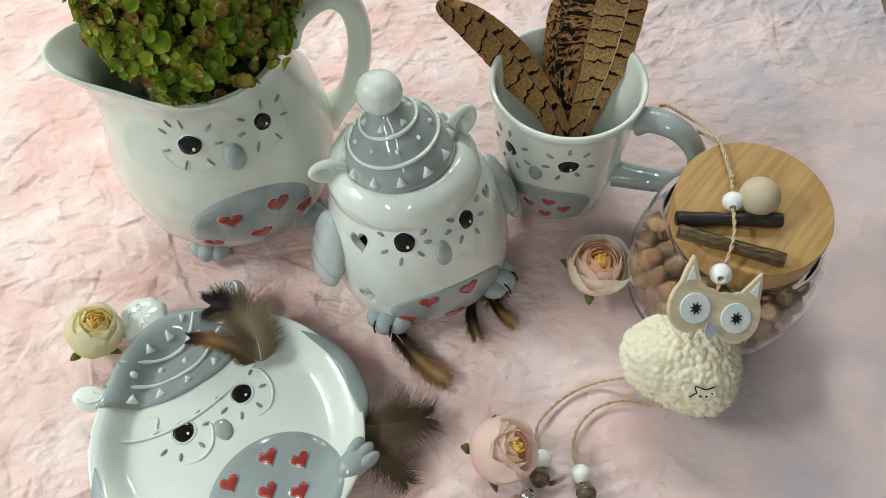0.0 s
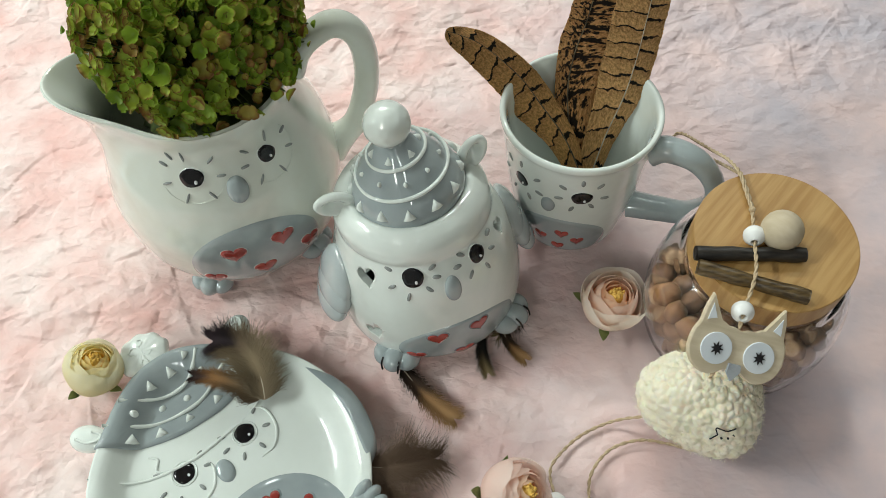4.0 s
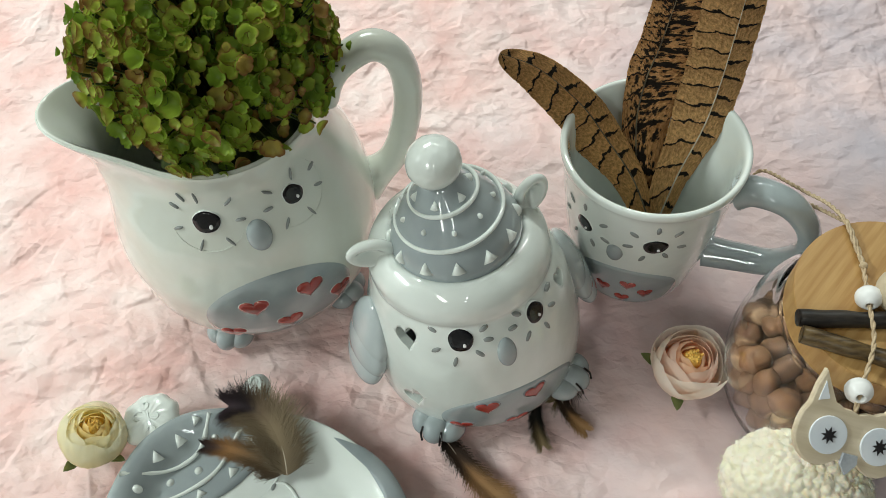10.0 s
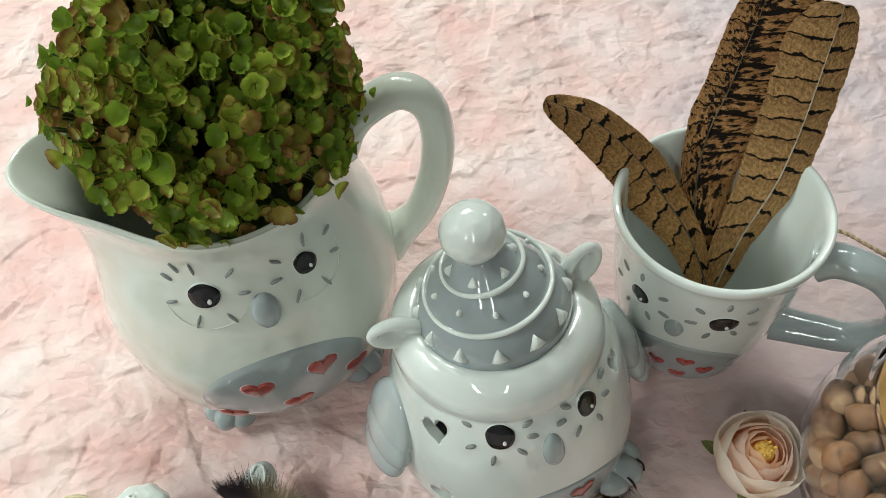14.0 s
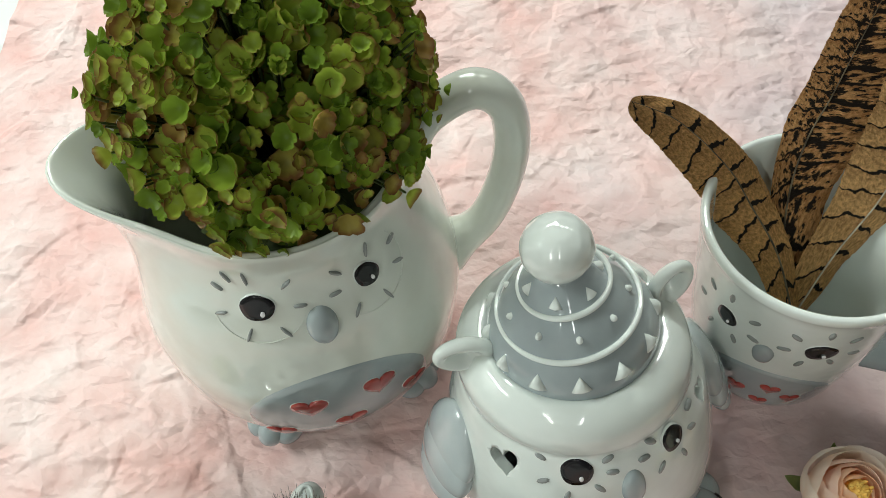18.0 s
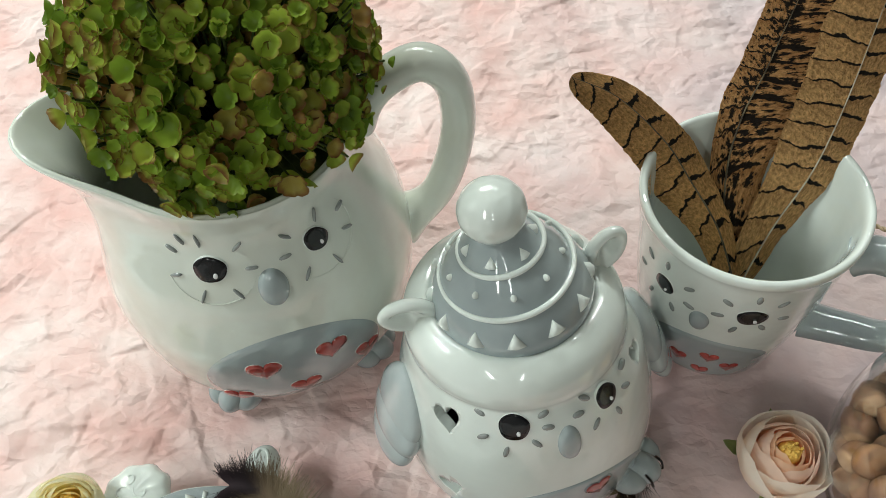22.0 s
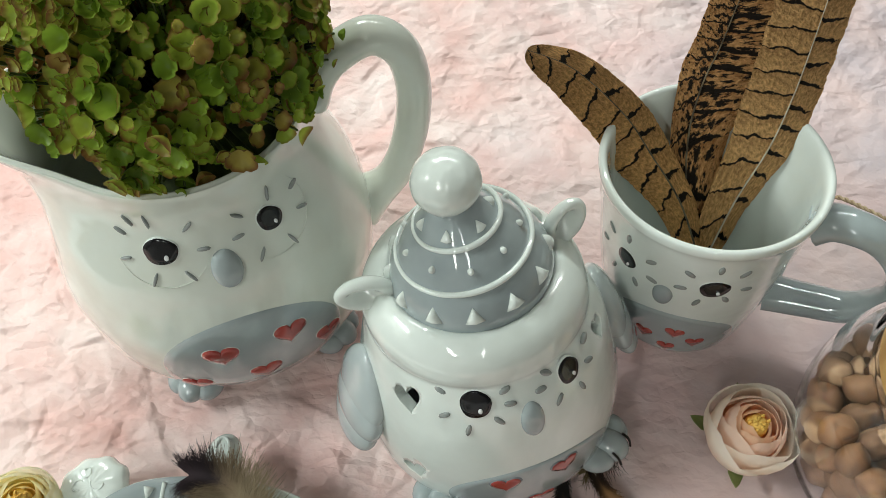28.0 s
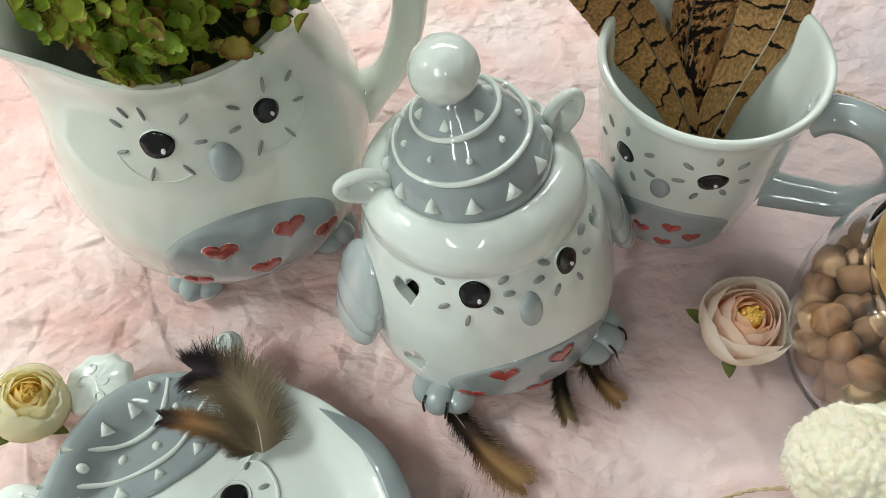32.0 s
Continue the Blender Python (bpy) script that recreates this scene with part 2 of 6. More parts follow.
# ---- mesh helpers ----
def mesh_of(verts, faces, name="m", smooth=True, uvs=None):
    me = bpy.data.meshes.new(name)
    me.from_pydata([tuple(v) for v in verts], [], faces)
    if uvs is not None:
        lay = me.uv_layers.new(name="UVMap")
        for lp in me.loops:
            lay.data[lp.index].uv = uvs[lp.vertex_index]
    me.validate()
    if smooth:
        me.polygons.foreach_set("use_smooth", [True] * len(me.polygons))
    me.update()
    return me


def part(name, me, material, parent=None, label="", m=None):
    if not me.materials:
        me.materials.append(material)
    ob = new(name, me)
    if parent is not None:
        ob.parent = parent
    if m is not None:
        ob.matrix_basis = m
    if label:
        ob["label"] = label
    return ob


def thing(name, loc, label, category, group="", kind="", turn=0.0):
    ob = new(name)
    ob.empty_display_size = 0.01
    ob.matrix_basis = Matrix.Translation(loc) @ Matrix.Rotation(turn, 4, "Z")
    return tagged(ob, label, category, group, kind)


def grid_faces(nu, nv, wrap_u=False, wrap_v=False):
    f = []
    for i in range(nu if wrap_u else nu - 1):
        for j in range(nv if wrap_v else nv - 1):
            a, b = i * nv + j, ((i + 1) % nu) * nv + j
            c, d = ((i + 1) % nu) * nv + (j + 1) % nv, i * nv + (j + 1) % nv
            f.append((a, b, c, d))
    return f


def smooth_curve(pts, n, closed=False):
    """Catmull-Rom through the points, n samples."""
    p = np.array(pts, float)
    k = len(p)
    segs = k if closed else k - 1
    out = []
    for q in range(n):
        x = q * segs / n if closed else q * segs / (n - 1)
        i = min(int(x), segs - 1)
        t = x - i
        if closed:
            p0, p1, p2, p3 = p[(i - 1) % k], p[i % k], p[(i + 1) % k], p[(i + 2) % k]
        else:
            p0, p1, p2, p3 = p[max(i - 1, 0)], p[i], p[i + 1], p[min(i + 2, k - 1)]
        out.append(0.5 * (2 * p1 + (p2 - p0) * t + (2 * p0 - 5 * p1 + 4 * p2 - p3) * t * t + (3 * p1 - p0 - 3 * p2 + p3) * t**3))
    return np.array(out)


def lathe(profile, seg=64, samples=60, shape=None):
    """A turned body from (radius, height) points; shape(theta, r, z) may move a point."""
    pr = smooth_curve(profile, samples)
    verts, faces = [], []
    for i in range(seg):
        th = 2 * math.pi * i / seg
        for r, z in pr:
            r = max(r, 0.0)
            if shape:
                r, z = shape(th, r, z)
            verts.append((r * math.cos(th), r * math.sin(th), z))
    return mesh_of(verts, grid_faces(seg, samples, wrap_u=True))


def tube(path, radius, seg=10, samples=40, flat=1.0, closed=False, cap=True):
    """A round bar along a smooth path; radius is a number or a function of 0..1."""
    p = smooth_curve(path, samples, closed)
    verts, n = [], len(p)
    up = Vector((0, 0, 1))
    last = None
    for i in range(n):
        a, b = p[(i - 1) % n] if closed else p[max(i - 1, 0)], p[(i + 1) % n] if closed else p[min(i + 1, n - 1)]
        t = Vector(b - a).normalized()
        x = t.cross(up if last is None else last)
        if x.length < 1e-6:
            x = t.cross(Vector((1, 0, 0)))
        x.normalize()
        y = x.cross(t).normalized()
        last = y
        r = radius(i / (n - 1)) if callable(radius) else radius
        for j in range(seg):
            a2 = 2 * math.pi * j / seg
            verts.append(Vector(p[i]) + x * (r * flat * math.cos(a2)) + y * (r * math.sin(a2)))
    faces = grid_faces(n, seg, wrap_u=closed, wrap_v=True)
    if cap and not closed:
        faces.append(tuple(range(seg - 1, -1, -1)))
        faces.append(tuple((n - 1) * seg + j for j in range(seg)))
    return mesh_of(verts, faces)


def ball(rx, ry, rz, seg=24, rings=14, wobble=0.0, freq=200.0, seed=0.0):
    verts, faces = [(0, 0, -rz)], []
    for i in range(1, rings):
        ph = -math.pi / 2 + math.pi * i / rings
        for j in range(seg):
            th = 2 * math.pi * j / seg
            v = Vector((math.cos(ph) * math.cos(th), math.cos(ph) * math.sin(th), math.sin(ph)))
            k = 1 + wobble * noise.noise(v * freq * rx + Vector((seed, seed, seed)))
            verts.append((v.x * rx * k, v.y * ry * k, v.z * rz * k))
    verts.append((0, 0, rz))
    for j in range(seg):
        faces.append((0, 1 + (j + 1) % seg, 1 + j))
        top = 1 + (rings - 2) * seg
        faces.append((len(verts) - 1, top + j, top + (j + 1) % seg))
    for i in range(rings - 2):
        for j in range(seg):
            a, b = 1 + i * seg + j, 1 + i * seg + (j + 1) % seg
            faces.append((a, b, b + seg, a + seg))
    return mesh_of(verts, faces)


def decal(surface, outline, lift=0.0004, dome=0.0, rings=4):
    """A painted or raised patch: an outline of (along, up) points laid on surface(along, up) -> (place, normal)."""
    o = np.array(outline, float)
    c, n = o.mean(0), len(outline)
    verts, faces = [], []
    p, nrm = surface(*c)
    verts.append(Vector(p) + Vector(nrm) * (lift + dome))
    for k in range(1, rings + 1):
        f = k / rings
        for q in o:
            p, nrm = surface(*(c + (q - c) * f))
            verts.append(Vector(p) + Vector(nrm) * (lift + dome * math.sqrt(max(0, 1 - f * f))))
    for j in range(n):
        faces.append((0, 1 + j, 1 + (j + 1) % n))
        for k in range(rings - 1):
            a, b = 1 + k * n + j, 1 + k * n + (j + 1) % n
            faces.append((a, a + n, b + n, b))
    # a thin skirt down into the body
    e = 1 + (rings - 1) * n
    for j, q in enumerate(o):
        p, nrm = surface(*(c + (q - c) * 1.03))
        verts.append(Vector(p) - Vector(nrm) * 0.0006)
    for j in range(n):
        a, b = e + j, e + (j + 1) % n
        faces.append((a, a + n, b + n, b))
    return mesh_of(verts, faces)


def ellipse(cx, cy, rx, ry, n=24, turn=0.0, wob=0.0):
    out = []
    for i in range(n):
        a = 2 * math.pi * i / n
        k = 1 + wob * math.sin(3 * a + 1) * 0.5 + wob * math.sin(5 * a) * 0.5
        x, y = rx * k * math.cos(a), ry * k * math.sin(a)
        out.append((cx + x * math.cos(turn) - y * math.sin(turn), cy + x * math.sin(turn) + y * math.cos(turn)))
    return out


def heart(cx, cy, w, h, n=28, turn=0.0):
    out = []
    for i in range(n):
        a = 2 * math.pi * i / n
        x, y = 16 * math.sin(a) ** 3 / 16 * w, (13 * math.cos(a) - 5 * math.cos(2 * a) - 2 * math.cos(3 * a) - math.cos(4 * a)) / 16 * h
        out.append((cx - x * math.cos(turn) - y * math.sin(turn), cy - x * math.sin(turn) + y * math.cos(turn)))
    return out


def on_lathe(profile, face, shape=None, samples=80, scale_r=1.0):
    """A surface function: along = arc metres from the face's azimuth at the belly, up = height."""
    pr = smooth_curve(profile, samples)
    ref = max(p[0] for p in profile)

    def at(th, z):
        i = int(np.argmin(np.abs(pr[:, 1] - z)))
        lo = max(i - 1, 0)
        r = float(np.interp(z, pr[:, 1], pr[:, 0])) if np.all(np.diff(pr[:, 1]) > 0) else float(pr[i, 0])
        if shape:
            r, _ = shape(th, r, z)
        return Vector((r * math.cos(th), r * math.sin(th), z))

    def surface(along, z):
        th = face + along / ref
        p = at(th, z)
        a = at(th + 0.01, z) - at(th - 0.01, z)
        b = at(th, z + 0.0008) - at(th, z - 0.0008)
        return p, a.cross(b).normalized()

    return surface


# ---- the room, the table and the paper ----
def box(sx, sy, sz, bevel=0.0):
    bm = bmesh.new()
    bmesh.ops.create_cube(bm, size=1.0)
    bmesh.ops.scale(bm, vec=(sx, sy, sz), verts=bm.verts)
    if bevel:
        bmesh.ops.bevel(bm, geom=bm.edges[:], offset=bevel, segments=3, affect="EDGES", profile=0.5)
    me = bpy.data.meshes.new("box")
    bm.to_mesh(me)
    bm.free()
    return me


def structure(name, me, material, loc, label, category):
    ob = part(name, me, material, m=Matrix.Translation(loc))
    return tagged(ob, label, category, kind="structure")


structure("floor", box(4.2, 4.2, 0.04), M_FLOORING, (0, 0.2, FLOOR_Z - 0.02), "brown wooden floor boards of the room", "floor")
structure("ceiling", box(4.2, 4.2, 0.04), M_WALL, (0, 0.2, 1.46), "plain pale ceiling above the table", "ceiling")
structure("wall_north", box(4.2, 0.05, 2.3), M_WALL, (0, 2.3, 0.34), "plain light grey painted wall", "wall")
structure("wall_south", box(4.2, 0.05, 2.3), M_WALL, (0, -1.9, 0.34), "plain light grey painted wall", "wall")
structure("wall_east", box(0.05, 4.2, 2.3), M_WALL, (2.1, 0.2, 0.34), "plain light grey painted wall", "wall")
structure("wall_west", box(0.05, 4.2, 2.3), M_WALL, (-2.1, 0.2, 0.34), "plain light grey painted wall", "wall")


def ceiling_light(x, y, sx, sy, power, colour):
    t = thing("ceiling_light", (x, y, 1.44), "white rectangular ceiling light panel switched on", "ceiling light", "ceiling lights")
    part("frame", box(sx + 0.04, sy + 0.04, 0.02, 0.004), M_TABLE, t, m=Matrix.Translation((0, 0, -0.012)))
    d = area("lamp", (x, y, 1.412), (x, y, 0), sx, sy, power, colour)
    d.parent = t
    d.matrix_world = look((0, 0, -0.028), (0, 0, -1))
    d.matrix_basis = look((0, 0, -0.028), (0, 0, -1))


for args in LAMPS:
    ceiling_light(*args)

table = thing("table", (0, 0.26, TABLE_Z), "plain white table under the pink paper", "table")
part("tabletop", box(0.645, 0.80, 0.03, 0.004), M_TABLE, table, m=Matrix.Translation((-0.0275, 0, -0.016)))
for sx in (-0.31, 0.255):
    for sy in (-0.35, 0.35):
        part("leg", box(0.05, 0.05, 0.722, 0.004), M_TABLE, table, m=Matrix.Translation((sx, sy, -0.392)))


CRUMPLE = 1.4


def paper():
    """A sheet of crumpled tissue paper: flat facets parted by sharp creases, deeper on one side."""
    x0, x1, y0, y1, step = -0.311, 0.302, -0.02, 0.60, 0.0008
    nx, ny = int((x1 - x0) / step), int((y1 - y0) / step)
    X, Y = np.meshgrid(np.linspace(x0, x1, nx), np.linspace(y0, y1, ny), indexing="ij")

    def waves(scale, n, seed):
        r = np.random.RandomState(seed)
        out = np.zeros_like(X)
        for _ in range(n):
            a, f, ph = r.uniform(0, math.pi), scale * r.uniform(0.6, 1.6), r.uniform(0, 6.28)
            out += np.sin((X * math.cos(a) + Y * math.sin(a)) * f + ph)
        return out / n

    def facets(cell, seed, warp, tilt, aniso=1.0):
        """Flat triangles with random corner heights: sharp folds where they meet."""
        c, s = math.cos(tilt), math.sin(tilt)
        wx, wy = X + warp * cell * waves(2.4 / cell, 7, seed + 1), Y + warp * cell * waves(2.4 / cell, 7, seed + 2)
        u, v = (wx * c + wy * s) / (cell * aniso), (-wx * s + wy * c) / cell
        iu, iv = np.floor(u).astype(int), np.floor(v).astype(int)
        fu, fv = u - iu, v - iv
        K = 257
        h = np.random.RandomState(seed).uniform(-1.6, 1.6, (K, K))
        h00, h10, h01, h11 = h[iu % K, iv % K], h[(iu + 1) % K, iv % K], h[iu % K, (iv + 1) % K], h[(iu + 1) % K, (iv + 1) % K]
        low = h00 + fu * (h10 - h00) + fv * (h01 - h00)
        high = h11 + (1 - fu) * (h01 - h11) + (1 - fv) * (h10 - h11)
        return np.where(fu + fv < 1, low, high)

    def creases(n, seed, lengths, tall, steep, gentle, tilt, spread):
        """Single folds: a sharp line with one steep and one gentle flank, fading out at its ends."""
        r = np.random.RandomState(seed)
        out = np.zeros_like(X)
        for _ in range(n):
            cx, cy = r.uniform(x0, x1), r.uniform(y0, y1)
            L = r.uniform(*lengths) * 0.5
            a = r.normal(tilt, spread) + (math.pi / 2 if r.rand() < 0.22 else 0)
            s, g = steep * r.uniform(0.7, 1.5), gentle * r.uniform(0.6, 1.5)
            h = tall * r.uniform(0.35, 1.25) * r.choice([-1, 1, 1])
            bend, flip = r.normal(0, 0.16), r.choice([-1, 1])
            R = L + g
            i0, i1 = max(0, int((cx - R - x0) / step)), min(nx, int((cx + R - x0) / step) + 2)
            j0, j1 = max(0, int((cy - R - y0) / step)), min(ny, int((cy + R - y0) / step) + 2)
            dx, dy = X[i0:i1, j0:j1] - cx, Y[i0:i1, j0:j1] - cy
            u, v = dx * math.cos(a) + dy * math.sin(a), (-dx * math.sin(a) + dy * math.cos(a)) * flip
            v = v - bend * u * u / L
            end = np.clip(1 - (u / L) ** 2, 0, 1)
            side = np.where(v > 0, np.clip(1 - v / g, 0, 1), np.clip(1 + v / s, 0, 1))
            out[i0:i1, j0:j1] += h * side * end
        return out

    left = np.clip((0.10 - X - 0.30 * (Y - 0.30)) / 0.20, 0.0, 1.0)
    far = np.clip((Y - 0.31) / 0.12, 0, 1)
    strength = np.clip(left + 0.75 * far, 0.17, 1.0)
    gate = np.clip(0.55 + 1.6 * waves(60, 8, 21), 0.1, 1)
    Z = 0.0008 * waves(26, 8, 40) * (0.4 + far)
    big = creases(520, 51, (0.025, 0.070), 0.0012, 0.0015, 0.013, 0.50, 0.42)
    mid = creases(1700, 52, (0.010, 0.032), 0.00068, 0.0011, 0.0065, 0.45, 0.60)
    small = creases(4200, 53, (0.005, 0.014), 0.00030, 0.0009, 0.0036, 0.45, 0.9)
    Z = Z + CRUMPLE * strength * (0.60 * big + 0.80 * mid + 1.0 * small * gate + 0.0008 * facets(0.030, 3, 0.45, 0.45, 1.3) + 0.0004 * facets(0.0125, 5, 0.45, 0.2, 1.2))
    Z += 0.016 * np.clip((Y - 0.40) / 0.2, 0, 1) ** 1.5
    Z -= 0.0016
    verts = np.stack([X, Y, Z], -1).reshape(-1, 3)
    idx = np.arange(nx * ny).reshape(nx, ny)
    quads = np.stack([idx[:-1, :-1], idx[1:, :-1], idx[1:, 1:], idx[:-1, 1:]], -1).reshape(-1, 4)
    me = bpy.data.meshes.new("paper")
    me.vertices.add(len(verts))
    me.vertices.foreach_set("co", verts.astype(np.float32).ravel())
    me.loops.add(quads.size)
    me.loops.foreach_set("vertex_index", quads.astype(np.int32).ravel())
    me.polygons.add(len(quads))
    me.polygons.foreach_set("loop_start", np.arange(0, quads.size, 4, dtype=np.int32))
    me.polygons.foreach_set("use_smooth", np.ones(len(quads), dtype=bool))
    me.update(calc_edges=True)
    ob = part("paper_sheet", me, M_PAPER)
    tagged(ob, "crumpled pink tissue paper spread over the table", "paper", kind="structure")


paper()


def frame_of(spec):
    x, y, z, lx, ly = spec
    up = Vector((lx, ly, 1)).normalized()
    ax = (Vector((1, 0, 0)) - up * up.x).normalized()
    ay = up.cross(ax)
    m = Matrix((ax, ay, up)).transposed().to_4x4()
    return Matrix.Translation((x, y, z)) @ m


def leaning(name, spec, label, category, group=""):
    ob = new(name)
    ob.empty_display_size = 0.01
    ob.matrix_basis = frame_of(spec)
    return tagged(ob, label, category, group)


def aim(p, normal, spin=0.0):
    """A pose at p whose z points along normal."""
    q = Vector(normal).to_track_quat("Z", "Y").to_matrix().to_4x4()
    return Matrix.Translation(p) @ q @ Matrix.Rotation(spin, 4, "Z")


def stroke(surface, x, z, dx, dz, w, material, parent, name="feather_mark", lift=0.0004, dome=0.0):
    a = math.atan2(dz, dx)
    l = math.hypot(dx, dz) / 2
    part(name, decal(surface, ellipse(x, z, l, w, 10, a), lift, dome, 2), material, parent)


def face(surface, parent, eyes, eye_r, nose, nose_r, lashes, lash_len, lash_w, dome=0.0, nose_dome=0.0018):
    for n, (ex, ez) in enumerate(eyes):
        rx, rz, tn = eye_r[n]
        part("eye_ring", decal(surface, ellipse(ex, ez, rx * 1.05, rz * 1.05, 28, tn, 0.03), 0.0002, 0, 3), M_WHITE, parent)
        e = part("eye", decal(surface, ellipse(ex, ez, rx, rz, 28, tn, 0.04), 0.0005, dome, 3), M_BLACK, parent, "glossy black painted eye")
        # fixed highlight on the eye, painted as a small white dot
        part("painted_glint", decal(surface, ellipse(ex + rx * 0.28, ez - rz * 0.45, rx * 0.13, rx * 0.13, 10), 0.0011 + dome, 0, 2), M_GLINT, e)
        for lx, lz in lashes[n]:
            d = Vector((lx - ex, lz - ez)).normalized() * lash_len
            stroke(surface, lx, lz, d.x, d.y, lash_w, M_MARK, parent, lift=0.0004, dome=0.0003)
    part("beak", decal(surface, ellipse(nose[0], nose[1], nose_r[0], nose_r[1], 24), 0.0002, nose_dome, 6), M_GREY, parent, "raised grey glazed beak")


def toes(parent, x, y, yaw, s, marks=True):
    """A foot of three toes, with dark lines between them."""
    base = Matrix.Translation((x, y, 0.0)) @ Matrix.Rotation(yaw, 4, "Z")
    foot = part("foot", ball(0.0062 * s, 0.0075 * s, 0.0058 * s, 20, 12), M_GREY, parent, "grey glazed three-toed foot", base @ pose(0, -0.001 * s, 0.0056 * s))
    for k, a in ((-1, -26), (1, 26)):
        part("toe", ball(0.0052 * s, 0.0068 * s, 0.0050 * s, 18, 10), M_GREY, foot, m=pose(k * 0.0072 * s, 0.002 * s, -0.0008 * s, 0, 0, -a))
        if marks:
            part("toe_line", tube([(k * 0.0042 * s, -0.0066 * s, -0.002 * s), (k * 0.0046 * s, -0.0056 * s, 0.002 * s), (k * 0.0044 * s, -0.003 * s, 0.0042 * s)], 0.0005 * s, 6, 8), M_BLACK, foot)


# ---- the jug ----
def jug():
    j = leaning("owl_jug", JUG, "cream glazed ceramic jug with a painted owl face", "jug")
    out = JUG_P
    inner = [(0.0432, 0.1206), (0.0412, 0.1200), (0.0398, 0.108), (0.045, 0.094), (0.0535, 0.076), (0.058, 0.057), (0.058, 0.042), (0.052, 0.022), (0.03, 0.010), (0, 0.009)]
    part("body", lathe([(0, 0.003)] + out + inner, 96, 150, jug_shape), M_CREAM, j)
    s = on_lathe(out, JUG_FACE, jug_shape)
    face(s, j, [(-0.0213, 0.0956), (0.0247, 0.0958)], [(0.0070, 0.0047, 0.05), (0.0056, 0.0041, -0.2)], (0.0017, 0.0860), (0.0060, 0.0068),
         [[(-0.0328, 0.1063), (-0.0373, 0.1017), (-0.0246, 0.1064), (-0.0082, 0.1034), (-0.0365, 0.0917), (-0.0257, 0.0852), (-0.0119, 0.0862), (-0.0045, 0.0947)],
          [(0.0283, 0.1036), (0.0413, 0.0997), (0.0125, 0.1019), (0.0398, 0.0913), (0.0099, 0.0950), (0.0160, 0.0859), (0.0295, 0.0846)]], 0.0054, 0.00062, nose_dome=0.0030)
    part("belly_patch", decal(s, ellipse(0.0010, 0.0345, 0.0350, 0.0315, 56), 0.0004, 0.0, 10), M_GREY, j, "grey glazed belly patch")
    for hx, hz, w, tn in ((-0.0106, 0.0489, 0.0064, 0.0), (0.0146, 0.0503, 0.0062, -0.15), (0.0290, 0.0335, 0.0060, -0.3), (-0.0243, 0.0266, 0.0060, 0.1), (0.0023, 0.0305, 0.0060, 0.0)):
        # thin white rim stands in for the glint along the heart's border
        part("heart_edge", decal(s, heart(hx, hz - 0.0002, w * 1.05, w * 1.02, 28, tn), 0.0005, 0.0003, 4), M_WHITE, j)
        part("heart", decal(s, heart(hx, hz, w, w * 0.96, 28, tn), 0.0010, 0.0004, 4), M_RED, j, "small red glazed heart")
    for cx, cz, a0, a1 in ((-0.0213, 0.0960, 3.5, 5.9), (0.0247, 0.0960, 4.2, 6.9)):
        line = [s(cx + 0.0190 * math.cos(a0 + (a1 - a0) * k / 11), cz + 0.0135 * math.sin(a0 + (a1 - a0) * k / 11)) for k in range(12)]
        part("face_groove", tube([p + n * 0.00005 for p, n in line], lambda t: 0.00005 + 0.00017 * math.sin(math.pi * t), 6, 40), M_CREAM, j, "fine raised line round the eye")
    ha = radians(13)
    c, sn = math.cos(ha), math.sin(ha)
    hp = [(0.0430, 0.1105), (0.0540, 0.1240), (0.0670, 0.1305), (0.0768, 0.1220), (0.0800, 0.1040), (0.0775, 0.0820), (0.0700, 0.0610), (0.0560, 0.0480)]
    part("handle", tube([(r * c, r * sn, z) for r, z in hp], lambda t: 0.0064 + 0.0045 * math.exp(-((t - 1) / 0.07) ** 2) + 0.003 * math.exp(-(t / 0.06) ** 2), 20, 80, 1.08), M_CREAM, j, "thick looped handle")
    for side in (-1, 1):
        th = JUG_FACE + side * 0.60 + (0.12 if side > 0 else 0.0)
        toes(j, 0.0505 * math.cos(th), 0.0505 * math.sin(th), th + math.pi / 2, 0.92, False)
    return j


jug()


# ---- the lidded bowl ----
def cut_holes(me, cutters):
    """The mesh with closed cutter meshes taken out of it."""
    ob = new("blank", me)
    tools = [new("blank", c) for c in cutters]
    for tool in tools:
        b = ob.modifiers.new("cut", "BOOLEAN")
        b.object, b.operation, b.solver = tool, "DIFFERENCE", "EXACT"
    done = bpy.data.meshes.new_from_object(ob.evaluated_get(bpy.context.evaluated_depsgraph_get()))
    for o in (ob, *tools):
        bpy.data.objects.remove(o)
    return done


def heart_cutter(surface, x, z, w, h, turn):
    """A heart-shaped plug through the wall at a place on it."""
    o = heart(x, z, w, h, 28, turn)
    p, n = surface(x, z)
    rows = [[surface(*q)[0] + n * d for q in o] for d in (0.004, -0.009)]
    k = len(o)
    faces = [(j, (j + 1) % k, k + (j + 1) % k, k + j) for j in range(k)] + [tuple(range(k - 1, -1, -1)), tuple(k + j for j in range(k))]
    me = mesh_of(rows[0] + rows[1], faces, smooth=False)
    bm = bmesh.new()
    bm.from_mesh(me)
    bmesh.ops.recalc_face_normals(bm, faces=bm.faces)
    bm.to_mesh(me)
    bm.free()
    return me


